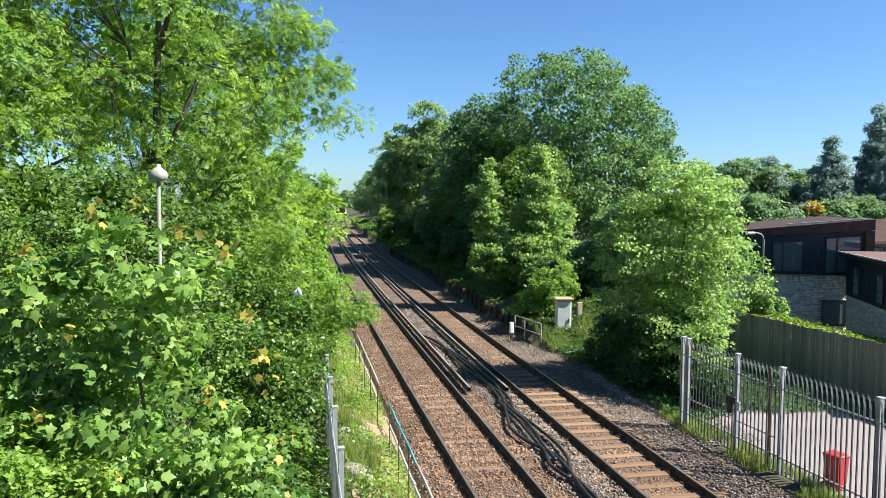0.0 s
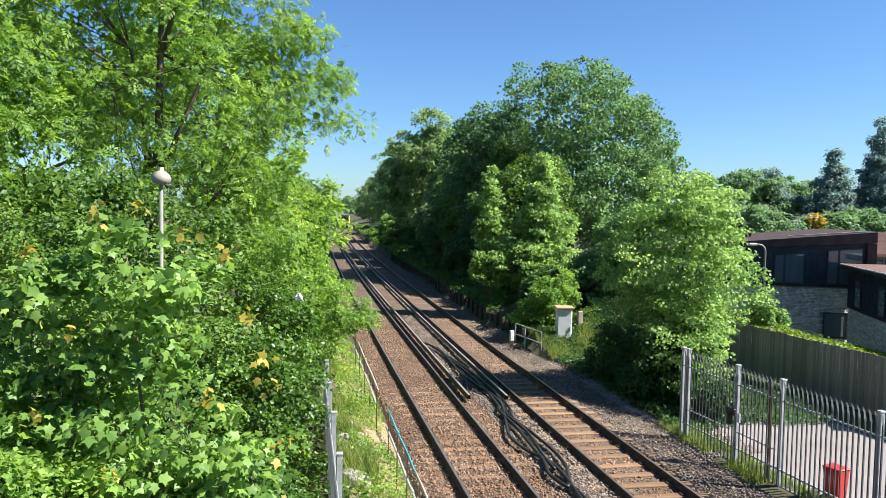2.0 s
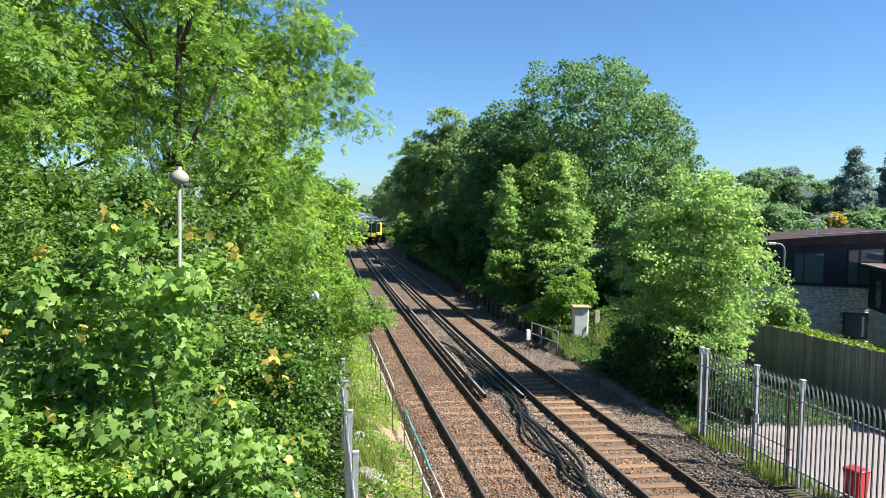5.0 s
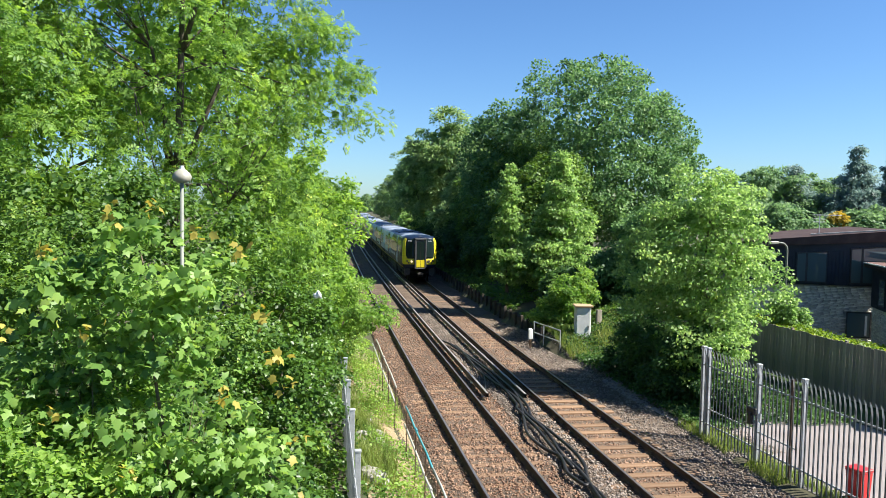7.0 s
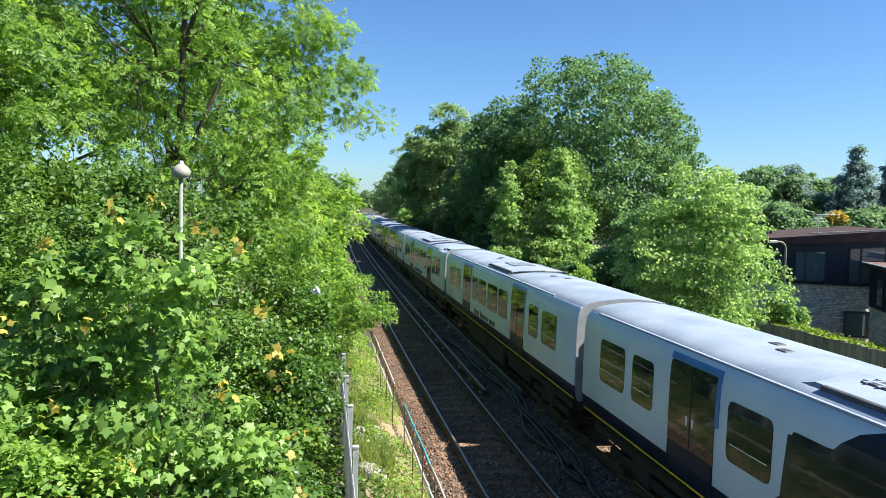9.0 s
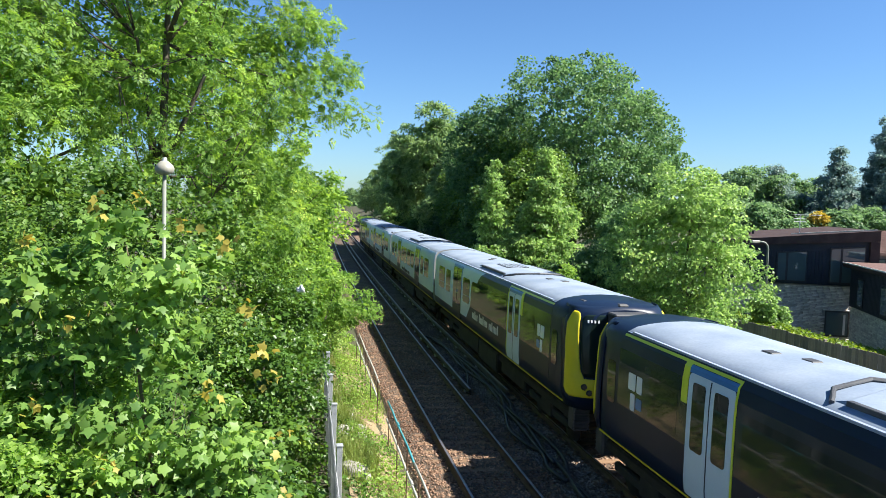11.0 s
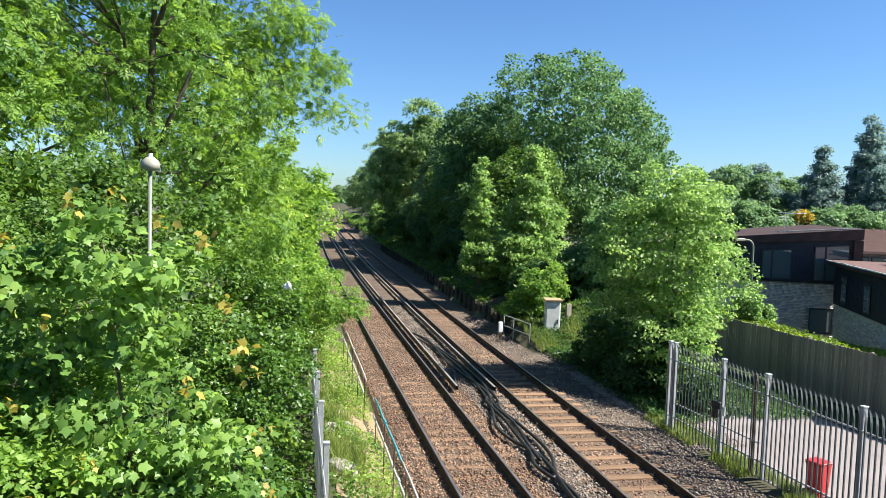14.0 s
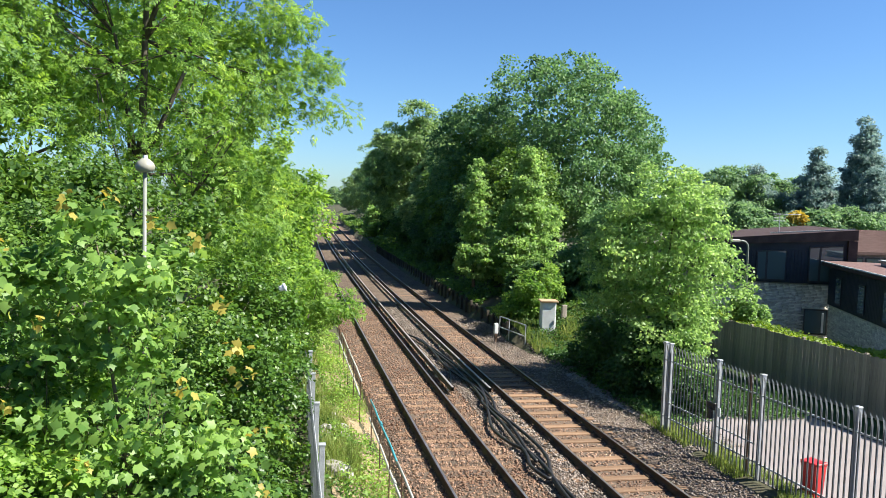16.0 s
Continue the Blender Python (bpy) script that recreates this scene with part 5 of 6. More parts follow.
sapling = tree("sycamore_sapling", (-0.9, 9.6, 0.2), [(-0.1, 0, 4.8, 0.9, 0.9, 1.05), (-0.5, 0, 5.4, 0.65, 0.65, 0.75), (0.25, 0.1, 3.35, 0.92, 1.0, 1.1), (-0.6, 0, 3.4, 1.0, 1.0, 1.3), (-0.4, -0.1, 2.0, 1.0, 1.0, 1.2), (-1.6, 0.2, 3.1, 0.85, 0.9, 1.2), (-1.2, 0.2, 4.75, 0.75, 0.7, 0.85), (1.1, 0.2, 2.5, 0.7, 0.8, 1.2), (0.55, 0.1, 4.8, 0.65, 0.6, 0.8)],
     L_MAPLE, "young sycamore with broad lobed green leaves", boughs=330, per=32, br=0.34, leaf=0.128, flat=0.45, shape="maple", trunk=0.05, seed=21, gap=-0.7, twigs=60, bark=M_TWIG, core=0, up=0.5, spread=1.0)
rng = np.random.default_rng(77)
tips = [(-0.75, -0.3, 5.9), (-0.3, -0.4, 6.0), (0.2, -0.4, 5.7), (-1.0, -0.7, 4.6), (0.9, -0.5, 4.7), (1.2, -0.4, 3.9), (-1.3, -0.7, 3.7), (0.5, -0.9, 3.9), (-0.5, -1.0, 3.1), (1.35, -0.5, 3.2), (1.4, -0.6, 2.5), (-1.2, -0.9, 2.6), (-1.5, -0.3, 5.5), (-1.9, -0.5, 4.6), (0.65, -0.3, 5.5), (1.1, -0.3, 4.2), (-2.1, -0.5, 3.3), (0.1, -0.5, 5.1)]
tp = np.repeat(np.array(tips), 7, 0)
tp = tp + rng.normal(size=tp.shape) * 0.06
part("young_leaves", leaves("young_leaves", tp, rng.normal(size=tp.shape), 0.11, "maple", L_YOUNG, rng), None, sapling, "orange-yellow young leaves at the shoot tips")
bramble = tree("bramble_thicket", (-2.5, 8.6, 0.2), [(0, 0, 1.7, 1.3, 1.2, 1.9), (-1.2, 0.5, 2.2, 1.2, 1.2, 2.0), (0.9, -0.6, 1.0, 1.0, 1.0, 1.4), (0.2, 1.5, 2.6, 1.2, 1.0, 1.6), (1.8, -0.5, 1.2, 0.9, 0.7, 1.2)],
     L_BRAMBLE, "tangled light green bramble and hazel thicket", "shrub", boughs=290, per=120, br=0.34, leaf=0.075, shape="round", trunk=0.04, seed=22, gap=-0.9, twigs=70, bark=M_TWIG)
tree("hawthorn_thicket", (-3.6, 14, 0.2), [(0, 0, 2.6, 2.2, 2.2, 2.8), (2.0, 1.5, 2.6, 2.0, 2, 2.4), (-2.2, 0, 3.2, 2.2, 2, 3.0), (0, 3, 3.6, 2.5, 2.2, 2.6)],
     L_HAWTHORN, "tall green hawthorn thicket under the ash", "shrub", boughs=320, per=150, br=0.5, leaf=0.09, shape="round", trunk=0.08, seed=24, gap=-0.15)
tree("ivy_shrub", (0.5, 16.5, 0.2), [(0.1, 0, 1.5, 1.3, 2.2, 1.7), (0.0, 3.5, 2.1, 1.5, 2.5, 2.0), (-2, 1, 2.0, 2, 2.5, 2), (0.4, 7, 2.0, 1.7, 3, 2.4)],
     L_IVY, "dense dark green ivy-covered shrub beside the fence", "shrub", boughs=300, per=150, br=0.42, leaf=0.095, shape="round", trunk=0.08, seed=23, gap=-0.9)
tree("hawthorn_thicket", (-6.0, 19, 0.2), [(0, 0, 3.5, 3.5, 2, 3.5), (4, 1, 3.2, 3, 2, 3.2), (-4, 0, 4, 3.5, 2, 4), (1.5, 2, 5.5, 3, 2, 2.2), (-8, 0, 4, 3.5, 2, 4)],
     L_HAWTHORN, "dense dark green hawthorn thicket under the tall trees", "shrub", boughs=420, per=110, br=0.6, leaf=0.13, shape="round", trunk=0.08, seed=27, gap=-1.2, twigs=30)
tree("ivy_shrub", (0.4, 12.0, 0.2), [(0, 0, 0.9, 0.9, 1.8, 1.1), (-0.8, 1, 1.1, 1.0, 1.6, 1.2)],
     L_IVY, "low dark green ivy-covered shrub at the fence foot", "shrub", boughs=110, per=130, br=0.34, leaf=0.085, shape="round", trunk=0.05, seed=26, gap=-0.9)

lime = tree("lime_tree", (28, 62, 1.5), [(0, 0, 11.4, 8, 8, 6.8), (-3, 2, 7, 7.5, 7, 6), (4.5, 0, 9.0, 6, 6, 6), (-6, 5, 9, 5.0, 6, 5.6), (0, -5, 6, 7, 5, 5), (-5, -2, 4, 6, 5, 4)],
     L_LIME, "broad domed lime tree in dark green leaf", boughs=1450, per=88, br=0.95, leaf=0.23, shape="round", trunk=0.5, seed=31, flat=0.75, up=0.35, spread=1.2, rough=0.06, core=0.05, gap=-2, shell=0.35)
tree("willow_tree", (22.5, 92, 1.5), [(0, 0, 11, 5, 5, 6.0), (-2.5, 2, 8, 4, 5, 6), (3, 4, 10, 5, 5, 6)],
     L_WILLOW, "tall grey-green willow behind the lime", boughs=260, per=150, br=1.1, leaf=0.42, shape="blade", trunk=0.35, seed=32, rough=0.1)
tree("sycamore_tree", (16.3, 42, 1.2), [(0.9, 0, 7.5, 0.65, 0.6, 1.3), (0.9, 0, 6.0, 1.35, 1.2, 1.5), (0.8, 0, 4.3, 2.1, 1.8, 1.8), (0.5, 0, 2.4, 2.7, 2.2, 2.0)],
     L_BRIGHT, "young bright green sycamore on the bank", boughs=520, per=48, br=0.45, leaf=0.155, gap=-0.9, rough=0.25, flat=0.34, up=0.45, spread=1.1, shape="round", trunk=0.12, seed=33)
tree("sycamore_tree", (14.1, 42.5, 1.2), [(0, 0, 6.7, 0.35, 0.35, 1.1), (0.05, 0, 5.3, 0.8, 0.75, 1.4), (0.1, 0, 3.6, 1.35, 1.2, 1.7), (0.1, 0, 1.8, 1.8, 1.6, 1.6)],
     L_BRIGHT, "slim bright green sycamore on the bank", boughs=230, per=48, br=0.4, leaf=0.155, flat=0.34, up=0.45, spread=1.1, shape="round", trunk=0.08, seed=34)
hazel = tree("hazel_tree", (14.95, 23.4, 0.0), [(0.1, 0, 5.95, 2.0, 2.1, 2.4), (0.55, 0, 3.8, 2.0, 2.1, 2.6), (-1.1, 0.8, 4.2, 1.7, 1.9, 2.4), (-0.3, -0.8, 2.3, 1.6, 1.8, 2.0), (-0.7, -1.9, 1.7, 1.3, 1.6, 1.8), (-1.5, 0.3, 5.3, 1.3, 1.5, 1.7), (0.95, 0.2, 4.6, 1.3, 1.4, 1.7)],
     L_BRIGHT, "rounded bright green hazel beside the steel fence", boughs=900, per=58, br=0.45, leaf=0.108, flat=0.34, up=0.45, spread=1.1, shape="round", trunk=0.12, seed=35, rough=0.16, gap=-1.1, core=0.05, shell=0.6)
# fills the hazel's shaded foot; the shade is in the leaf colour
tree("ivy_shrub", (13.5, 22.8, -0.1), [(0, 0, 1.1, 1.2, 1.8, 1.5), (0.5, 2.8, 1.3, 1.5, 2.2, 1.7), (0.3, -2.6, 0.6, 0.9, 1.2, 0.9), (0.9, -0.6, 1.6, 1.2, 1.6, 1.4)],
     L_SHADE, "ivy and nettle clump beside the ballast, darkened to stand for shade", "shrub", boughs=190, per=140, br=0.4, leaf=0.1, shape="round", trunk=0.05, seed=37, gap=-0.9)
tree("elder_bush", (14.3, 33.8, 0.5), [(0, 0, 1.3, 1.0, 1.2, 1.4), (0.9, 0.6, 1.7, 1.0, 1.0, 1.5), (-0.9, 0.8, 0.7, 0.6, 0.9, 0.8)],
     L_BRAMBLE, "pale green elder bush behind the cabinet", "shrub", boughs=90, per=120, br=0.35, leaf=0.11, shape="round", trunk=0.05, seed=36, gap=-1)
# darker lime leaves paint in the shade this elm stands in
tree("elm_tree", (18.6, 35.2, 0.8), [(0.4, 0, 3.9, 2.0, 2.0, 2.2), (-0.8, 0.5, 2.2, 1.8, 1.8, 1.9), (1.0, 0, 2.2, 2.2, 2.2, 2.0)],
     L_LIME, "bushy green elm on the bank behind the cabinet", boughs=380, per=50, br=0.5, leaf=0.155, gap=-1.5, flat=0.38, up=0.45, spread=1.1, shape="round", trunk=0.14, seed=39, twigs=20, core=0.08)
tree("garden_shrub", (20.6, 26.3, 0.1), [(0, 0, 2.2, 0.75, 0.75, 1.1), (0.5, 0, 1.6, 0.8, 0.7, 1.1)],
     L_BRIGHT, "loose bright green shrub behind the wooden fence", "shrub", boughs=90, per=45, br=0.3, leaf=0.11, flat=0.5, gap=-0.8, shape="round", trunk=0.04, seed=58)
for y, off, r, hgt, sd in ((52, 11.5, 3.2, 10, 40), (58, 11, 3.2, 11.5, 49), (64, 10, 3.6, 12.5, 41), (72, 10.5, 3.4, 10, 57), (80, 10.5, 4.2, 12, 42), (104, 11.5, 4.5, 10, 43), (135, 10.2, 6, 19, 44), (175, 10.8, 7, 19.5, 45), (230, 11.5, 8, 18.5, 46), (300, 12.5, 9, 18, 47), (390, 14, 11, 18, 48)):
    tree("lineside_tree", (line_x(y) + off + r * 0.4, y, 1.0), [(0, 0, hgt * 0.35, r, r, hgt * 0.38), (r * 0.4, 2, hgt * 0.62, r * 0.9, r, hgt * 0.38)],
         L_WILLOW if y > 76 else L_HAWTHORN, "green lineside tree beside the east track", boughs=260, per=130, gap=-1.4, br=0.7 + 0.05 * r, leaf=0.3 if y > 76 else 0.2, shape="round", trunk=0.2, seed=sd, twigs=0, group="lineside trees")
# bank thickets wear the same leaves with shade painted into the green
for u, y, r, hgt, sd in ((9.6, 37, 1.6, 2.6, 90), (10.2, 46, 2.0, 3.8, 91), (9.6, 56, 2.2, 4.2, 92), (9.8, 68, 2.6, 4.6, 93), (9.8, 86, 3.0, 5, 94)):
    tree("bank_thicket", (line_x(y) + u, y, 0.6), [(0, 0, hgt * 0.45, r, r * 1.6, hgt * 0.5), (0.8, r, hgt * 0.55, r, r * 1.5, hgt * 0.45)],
         L_SHADE, "dense shrub thicket on the east bank, in shade-darkened leaves", "shrub", boughs=150, per=90, br=0.6, leaf=0.2, gap=-2, shape="round", trunk=0.06, seed=sd, twigs=0, group="bank thickets", core=0.1)
for x, y, r, hgt, sd in ((57, 77, 5.5, 12, 50), (66, 80, 5, 11.5, 51), (49, 70, 5, 9, 52), (74, 70, 6, 11, 53), (60, 62, 4, 7, 54), (52, 58, 3.5, 6.5, 55), (45, 58, 3.5, 7, 56)):
    tree("garden_tree", (x, y, 0.1), [(0, 0, hgt * 0.62, r, r, hgt * 0.38), (r * 0.5, 0, hgt * 0.4, r, r, hgt * 0.38)],
         L_FAR, "round green garden tree behind the houses", boughs=300, per=100, gap=-1.3, br=0.8, leaf=0.26, shape="round", trunk=0.25, seed=sd, twigs=0, group="garden trees", rough=0.1)
# conifers, lightened and blued in colour for haze
for x, y, hgt, r, sd in ((69.5, 70, 17.0, 5.4, 60), (64, 71, 13.4, 5.4, 61), (76, 76, 17, 5.6, 62), (73.5, 68, 14, 5.2, 64), (60, 76, 11.5, 4.6, 63), (67, 66, 11, 4.8, 65)):
    tree("conifer", (x, y, 0.1), [(0, 0, hgt * (0.10 + 0.105 * k), r * (1.25 - 0.135 * k), r * (1.25 - 0.135 * k), hgt * 0.085) for k in range(9)],
         L_CONIFER, "tall blue-green conifer, paled by haze put into the colour", boughs=480, per=80, br=0.75, leaf=0.3, shape="blade", trunk=0.25, seed=sd, twigs=0, group="conifers", droop=0.9, core=0.1, rough=0.3, up=0.2, gap=-1.0, shell=0.45)

for u, y, sd in ((-15, 500, 120), (-5, 520, 121), (5, 525, 122), (14, 510, 123), (-22, 470, 124)):
    tree("distant_tree", (line_x(y) + u, y, 0.1), [(0, 0, 6, 7, 6, 6), (2, 0, 9, 5, 5, 5)],
         L_FAR, "distant tree where the tracks vanish, haze put into its leaf colour", boughs=60, per=50, gap=-2, br=1.8, leaf=1.0, shape="round", trunk=0.3, seed=sd, twigs=0, group="distant trees")

tree("hazel_bush", (line_x(106) + 8.4, 106, 0.6), [(0, 0, 2.4, 2.0, 2.6, 2.6), (1.0, 2, 4.0, 2.0, 2.6, 2.4)],
     L_BRIGHT, "bright green hazel bush at the foot of the far trees", "shrub", boughs=190, per=70, br=0.6, leaf=0.3, flat=0.5, gap=-1.5, shape="round", trunk=0.08, seed=38, twigs=0)

# ---- low growth ----
cover("undergrowth", "dark green undergrowth over the east bank", "undergrowth", 7.0, 14, 33, 80, 30000, 0.7, 0.17, "round", L_HAWTHORN, 70, patch=-0.6)
# next: low leaves under the hazel, their colour darkened as shade
cover("undergrowth", "ivy and nettles under the hazel, darkened to stand for shade", "undergrowth", 7.2, 12.5, 19, 33.5, 27000, 0.6, 0.11, "round", L_SHADE, 71, patch=-1.1)
cover("undergrowth", "green weeds on the far bank", "undergrowth", 7.0, 10, 80, 220, 16000, 1.0, 0.34, "round", L_HAWTHORN, 72, patch=-0.3)
cover("undergrowth", "leaf litter and ivy under the west trees", "undergrowth", -9, -2.2, 7, 40, 18000, 0.5, 0.1, "round", L_IVY, 73, patch=-0.5)
cover("undergrowth", "weeds at the foot of the west shrubs", "undergrowth", -2.4, -1.2, 14, 40, 9000, 0.45, 0.07, "round", L_BRAMBLE, 74, patch=-0.1)
grass("verge_grass", "tufts of green and straw-coloured grass on the verge", -3.0, -1.8, 10, 34, 9000, 0.32, 75, -0.15)
grass("verge_grass", "sparse dry grass tufts on the sandy verge", -1.9, -1.0, 10, 34, 5000, 0.22, 78, 0.35)
grass("bank_grass", "rough green grass and straw round the cabinet", 7.0, 10.5, 29.5, 36, 9000, 0.4, 79, -0.6)
grass("verge_grass", "tall fresh green grass beside the fence posts", -2.6, -1.85, 15, 24, 6000, 0.42, 82, 0.0)
grass("fence_grass", "green grass along the foot of the steel fence", 7.0, 7.9, 8, 20, 9000, 0.22, 76, -0.2)
cover("clipped_hedge", "low yellow-green hedge in front of the house", "hedge", 19.7, 20.9, 10, 31, 15000, 1.0, 0.11, "round", L_HEDGE, 77, follow=False, patch=-2, lift=1.55)
cover("far_wood", "distant belt of trees at the horizon", "wood", -160, 420, 470, 700, 14000, 15, 2.2, "round", L_FAR, 81, follow=False, patch=-2)
tree("flowering_shrub", (50.5, 57.5, 0.1), [(-0.6, 0, 5.6, 0.75, 0.8, 0.8), (-0.2, 0, 4.4, 0.9, 1.0, 1.2)],
     L_BROOM, "tall shrub in yellow blossom behind the houses", "shrub", boughs=90, per=60, br=0.5, leaf=0.22, shape="round", trunk=0.1, seed=80, twigs=0)


# ---- small lineside things ----
def at_line(u, y, z):
    return (line_x(y, u), y, z)


def cable(label, pts, r, seed):
    """A slack cable lying on the stones, smoothed through a few points (distance from the west rail, y)."""
    rng = random.Random(seed)
    P = [Vector(at_line(u, y, -0.12 + r + rng.uniform(0, 0.04))) for u, y in pts]
    out = []
    for i in range(len(P) - 1):
        a, b, c, d = P[max(i - 1, 0)], P[i], P[i + 1], P[min(i + 2, len(P) - 1)]
        for k in range(6):
            t = k / 6
            out.append(0.5 * ((2 * b) + (c - a) * t + (2 * a - 5 * b + 4 * c - d) * t * t + (3 * b - a - 3 * c + d) * t ** 3))
    out.append(P[-1])
    bm = bmesh.new()
    tube(bm, out, r, 7)
    ob = part("power_cable", bm, M_CABLE, None, smooth=True)
    return tagged(ob, label, "cable", "power cables between the tracks")


CABLES = (
    [(2.1, 34.1), (2.54, 32.0), (2.48, 28.0), (2.62, 26.1), (2.86, 23.3), (2.48, 21.2), (2.15, 19.6), (2.25, 18.4), (2.56, 17.4), (2.58, 16.1), (2.42, 14.6), (2.3, 11)],
    [(2.3, 33.5), (2.7, 30), (3.0, 26.05), (3.01, 22.8), (2.75, 21.2), (2.87, 19.8), (2.94, 18.0), (2.84, 16.9), (2.65, 16.2), (2.43, 14.9), (2.4, 11)],
    [(2.5, 31), (2.71, 28), (2.8, 25.5), (2.71, 22.9), (2.54, 22.1), (2.57, 20.3), (2.48, 18.4), (2.44, 17.4), (2.26, 16.5), (2.38, 15.7), (2.55, 15.3), (2.5, 11)],
    [(3.05, 24.5), (2.95, 23.6), (2.8, 22.6), (2.68, 21.5), (2.75, 20.0), (2.7, 19.0), (2.58, 17.9), (2.5, 16.8)],
    [(1.95, 24.2), (2.2, 25.2), (2.5, 26.8), (2.65, 29), (2.6, 33)],
)
for i, pts in enumerate(CABLES):
    cable("thick black power cable snaking over the ballast", pts, 0.046 if i < 4 else 0.03, i)


def handrail(label, u, rails, stakes):
    """Lineside rods on thin stakes: rows of (material, height, y from, y to)."""
    h = thing("handrail", pose(0, 0, 0), label, "handrail", "lineside handrails")
    for m, z, y0, y1, lab in rails:
        bm = bmesh.new()
        tube(bm, [at_line(u, y0 + (y1 - y0) * k / 5, z + 0.02 * math.sin(k * 2.1)) for k in range(6)], 0.024, 8)
        part("rod", bm, m, h, lab, smooth=True)
        bm = bmesh.new()
        ym = y0 + (y1 - y0) * 0.45
        tube(bm, [at_line(u, ym - 0.12, z + 0.01), at_line(u, ym + 0.12, z + 0.01)], 0.033, 8)
        part("sleeve", bm, m, h)
    for y in stakes:
        bm = bmesh.new()
        tube(bm, [at_line(u, y, -0.4), at_line(u, y, 1.12)], 0.014, 5)
        part("stake", bm, M_RUST, h)


handrail("teal and pale rods on thin stakes beside the ballast", -1.42,
         ((M_TEAL, 1.1, 18.8, 14.2, "teal plastic rod"), (M_PALEPIPE, 1.1, 14.2, 9.0, "pale grey rod"), (M_PALEPIPE, 0.58, 19.0, 9.0, "pale grey rod")), (18.5, 16.8, 15.2, 13.6, 12.0))
handrail("two pale rods on thin stakes beside the ballast", -1.44,
         ((M_PALEPIPE, 1.1, 28.5, 20.9, "pale grey rod"), (M_PALEPIPE, 0.58, 30.5, 21.3, "pale grey rod")), (21.2, 23.3, 25.4, 27.5, 29.6))


def wheelie_bin():
    b = thing("wheelie_bin", pose(12.72, 13.65, -0.12, 0, 0, 12), "red plastic wheeled bin on the yard behind the fence", "bin")
    bm = bmesh.new()
    vs = [[bm.verts.new((sx * w, sy * d, z)) for sx, sy in ((-1, -1), (1, -1), (1, 1), (-1, 1))] for w, d, z in ((0.14, 0.16, 0.06), (0.18, 0.19, 0.74), (0.19, 0.20, 0.76), (0.19, 0.20, 0.79))]
    for a, c in zip(vs, vs[1:]):
        for i in range(4):
            bm.faces.new((a[i], a[(i + 1) % 4], c[(i + 1) % 4], c[i]))
    bm.faces.new(vs[0][::-1])
    bm.faces.new(vs[-1])
    part("body", bm, M_RED, b)
    part("lid", boxes((-0.2, 0.2, -0.22, 0.22, 0.79, 0.83), bevel=0.02), M_RED, b)
    for s in (-1, 1):
        bm = bmesh.new()
        tube(bm, [(s * 0.15, 0.18, 0.08), (s * 0.2, 0.18, 0.08)], 0.08, 14)
        part("wheel", bm, M_CABLE, b)


wheelie_bin()


def marker():
    m = thing("marker_post", pose(12.0, 32.6, -0.15), "short white marker post beside the ballast", "marker post")
    part("post", boxes((-0.05, 0.05, -0.05, 0.05, -0.2, 0.35), bevel=0.01), M_RUST, m)
    part("head", boxes((-0.1, 0.1, -0.07, 0.07, 0.35, 0.85), bevel=0.03), M_WHITE, m)
    r = thing("guard_rail", pose(12.55, 33.6, -0.1, 0, 0, -84), "short galvanised guard rail by the cabinet", "guard rail")
    for z in (0.45, 0.95):
        bm = bmesh.new()
        tube(bm, [(0, 0, z), (2.6, 0, z)], 0.024, 6)
        part("rail", bm, M_GALV, r)
    for x in (0, 1.0, 2.6):
        bm = bmesh.new()
        tube(bm, [(x, 0, -0.2), (x, 0, 0.97)], 0.026, 6)
        part("post", bm, M_GALV, r)
    p = thing("timber_post", pose(15.3, 32.4, 0.1), "short weathered timber post beside the cabinet", "post")
    part("post", boxes((-0.12, 0.12, -0.08, 0.08, -0.3, 1.45), bevel=0.015), M_FENCEWOOD, p)


marker()


def retaining_wall():
    w = thing("retaining_wall", pose(0, 0, 0), "dark old timber retaining wall along the east bank", "retaining wall", kind="structure")
    post = mesh_of("post", boxes((-0.07, 0.07, -0.07, 0.07, -0.4, 0.95), bevel=0.012), M_RETAIN)
    board = mesh_of("board", boxes((-0.03, 0.03, 0.0, 1.17, -0.1, 0.1), bevel=0.008), M_RETAIN)
    for i in range(48):
        y = 33.4 + i * 1.2
        m = pose(line_x(y, 6.82), y, -0.3, 0, 0, -math.degrees(heading(y)))
        part("post", post, None, w, at=m)
        for k in range(4):
            part("board", board, None, w, at=m @ pose(0.08, 0.01, 0.02 + 0.21 * k))


retaining_wall()


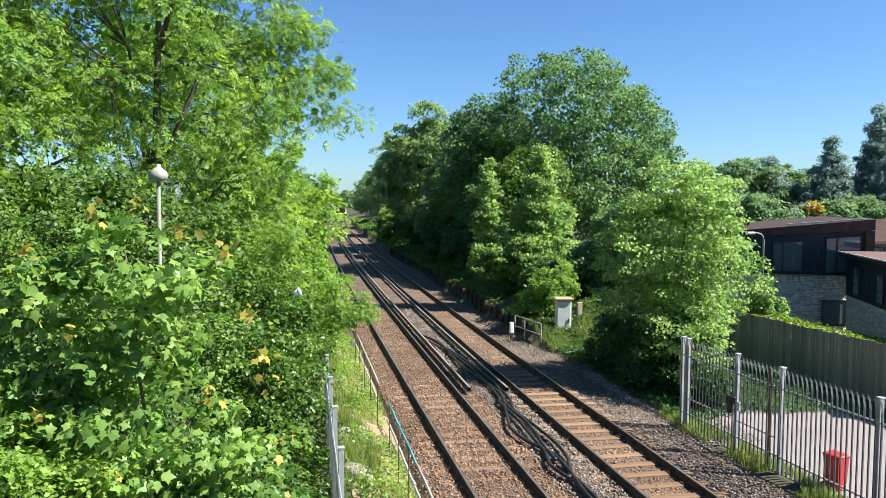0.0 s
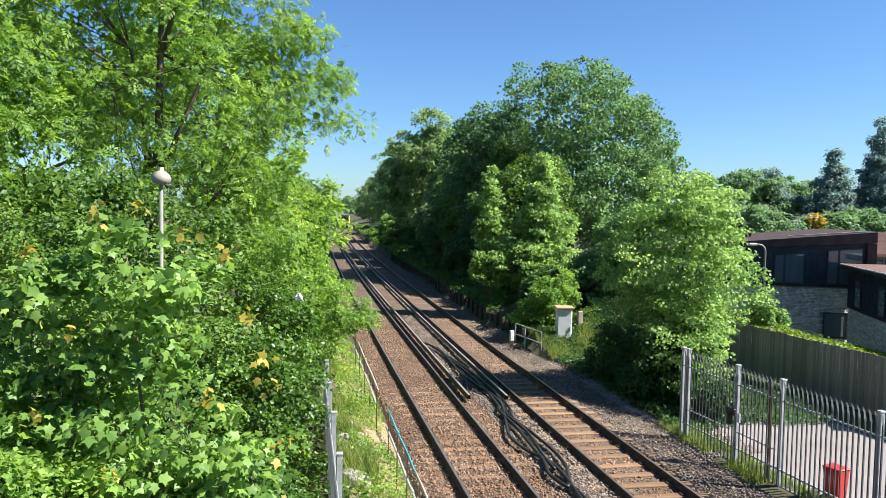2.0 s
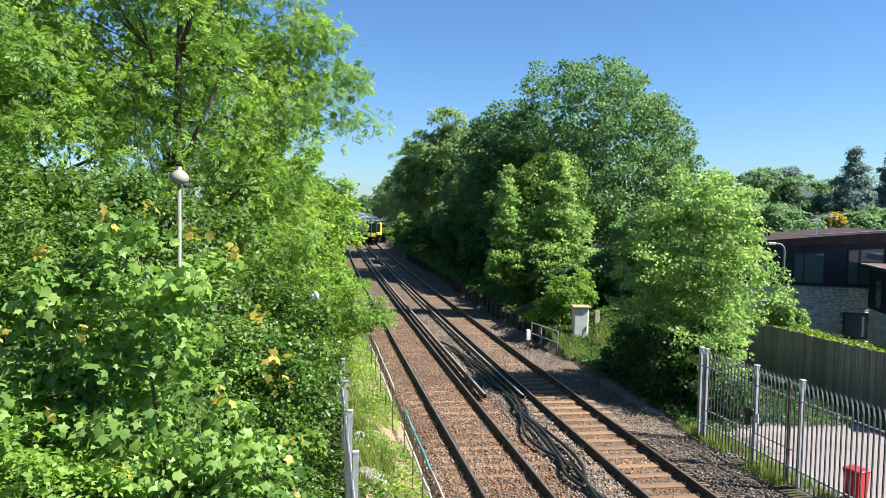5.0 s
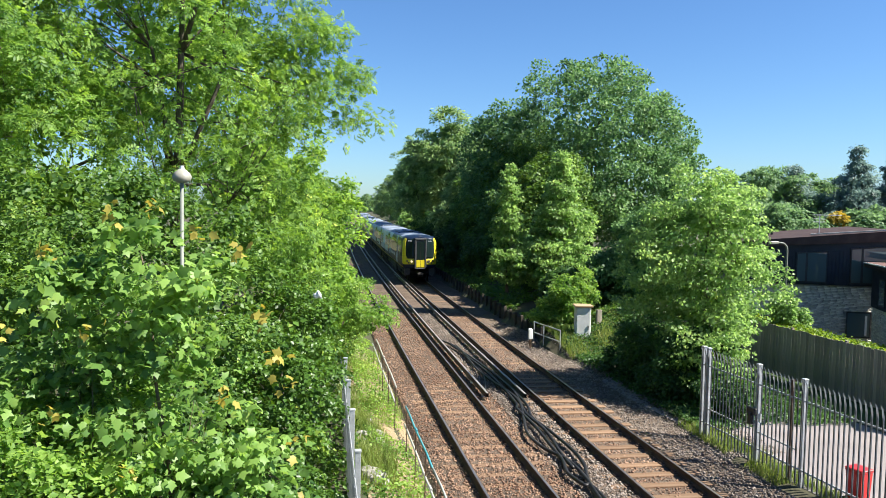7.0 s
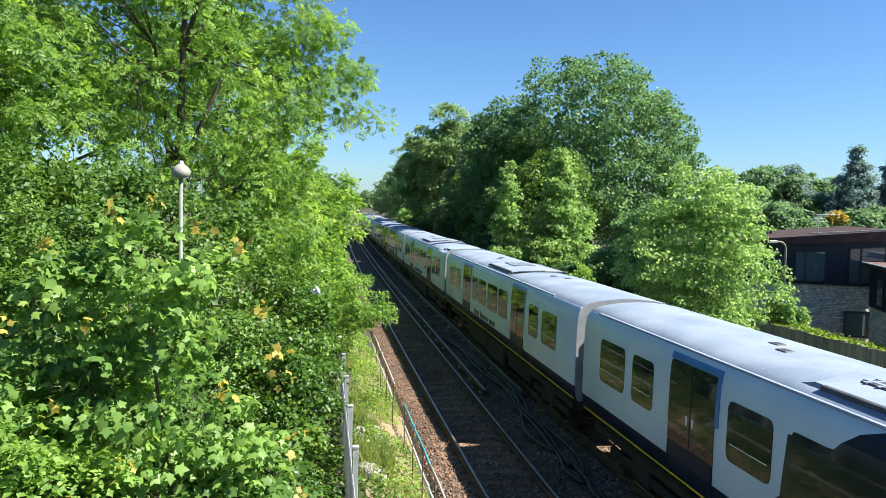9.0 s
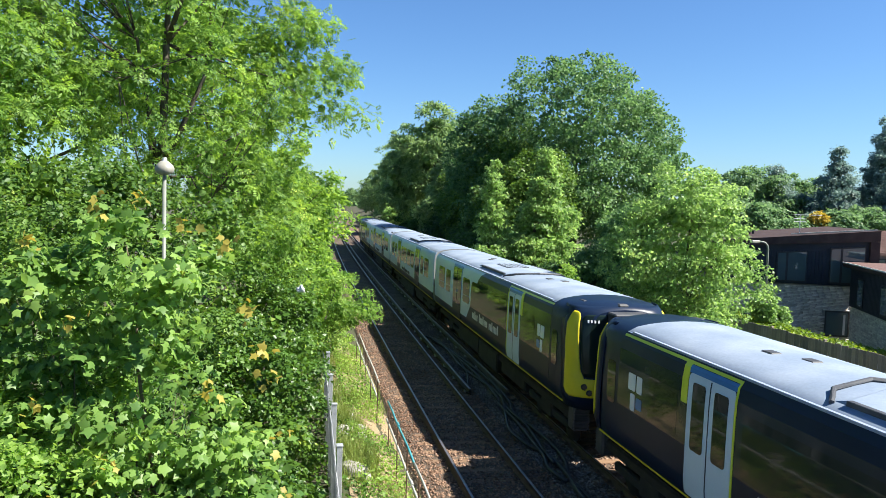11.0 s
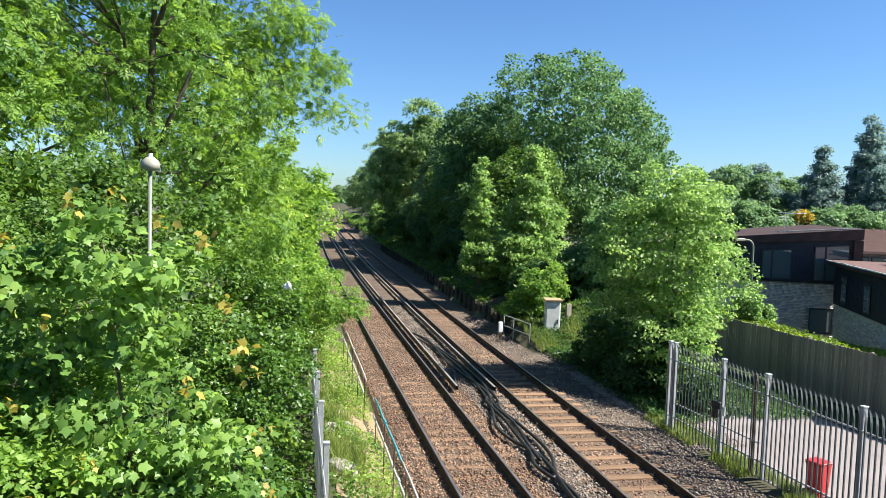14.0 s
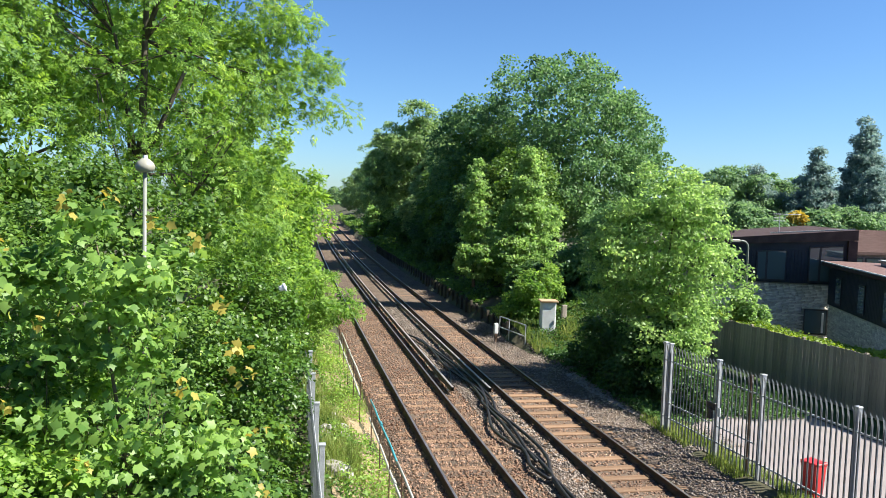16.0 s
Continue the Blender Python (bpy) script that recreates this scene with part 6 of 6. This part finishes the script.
def rubble(name, label, n, u0, u1, y0, y1, z, size, m, seed):
    rng = random.Random(seed)
    for i in range(n):
        bm = bmesh.new()
        bmesh.ops.create_icosphere(bm, subdivisions=2, radius=1)
        for v in bm.verts:
            v.co *= 1 + 0.35 * noise.noise(v.co * 1.3 + Vector((seed + i * 7, i, 0)))
        y = rng.uniform(y0, y1)
        x = line_x(y, rng.uniform(u0, u1))
        ob = part(name, bm, m)
        s = size * rng.uniform(0.6, 1.3)
        ob.matrix_basis = pose(x, y, float(ground_z(x, y)) + s * 0.25, 0, 0, rng.uniform(0, 360)) @ Matrix.Diagonal((s, s * 0.8, s * 0.6, 1))
        tagged(ob, label, "stone", "pale stones on the verge")


rubble("verge_stone", "pale broken concrete lump on the verge", 9, -2.5, -2.0, 14.5, 22, 0, 0.2, M_CONCRETE, 3)
rubble("verge_stone", "small sandy stone on the verge", 26, -1.9, -1.1, 13, 24, 0, 0.09, M_VERGE, 8)


# ---- a scrap of plastic caught in the west shrubs ----
def scrap(at, size, seed, mtl, label):
    rng = random.Random(seed)
    bm = bmesh.new()
    bmesh.ops.create_icosphere(bm, subdivisions=3, radius=size)
    for v in bm.verts:
        v.co *= rng.uniform(0.9, 1.1) * (1 + 0.2 * math.sin(v.co.x * 40 + v.co.z * 31))
        v.co.y *= 0.45
    ob = part("plastic_scrap", bm, mtl, None)
    ob.matrix_world = pose(*at, 20, 15, 10)
    tagged(ob, label, "litter")


scrap((1.37, 19.2, 3.95), 0.10, 5, M_SCRAP, "crumpled pale grey plastic bag caught in the shrub")


# ---- what moves ----
LEAD = {9.0: -0.2, 11.5: 0.4, 13.0: 0.1, 13.5: 0.35}     # small unevenness of the run, in metres


def coach_pose(i, reverse, t):
    y = 51.3 - 31.1 * (t - 12.5) - LEAD.get(t, 0.0) - (i + 0.5) * COACH
    x = line_x(y, TRACK_GAP + GAUGE / 2)
    h = math.degrees(math.atan(heading(y)))
    return pose(x, y, 0, 0, 0, -h if reverse else 180 - h)


def motions():
    for i, (ob, reverse) in enumerate(TRAIN):
        walk(ob, [(k * 0.5, coach_pose(i, reverse, k * 0.5)) for k in range(33)])
    # branches sway in the wind
    for ob, amount, beat in ((sapling, 0.9, 2.3), (bramble, 0.7, 2.9), (ash, 0.25, 1.7), (hazel, 0.5, 2.1)):
        base = ob.matrix_basis.copy()
        walk(ob, [(k * 0.25, base @ pose(0, 0, 0, amount * math.sin(k * 0.25 * beat) * math.sin(k * 0.11), amount * math.sin(k * 0.25 * beat * 1.31 + 1), 0)) for k in range(65)])


motions()
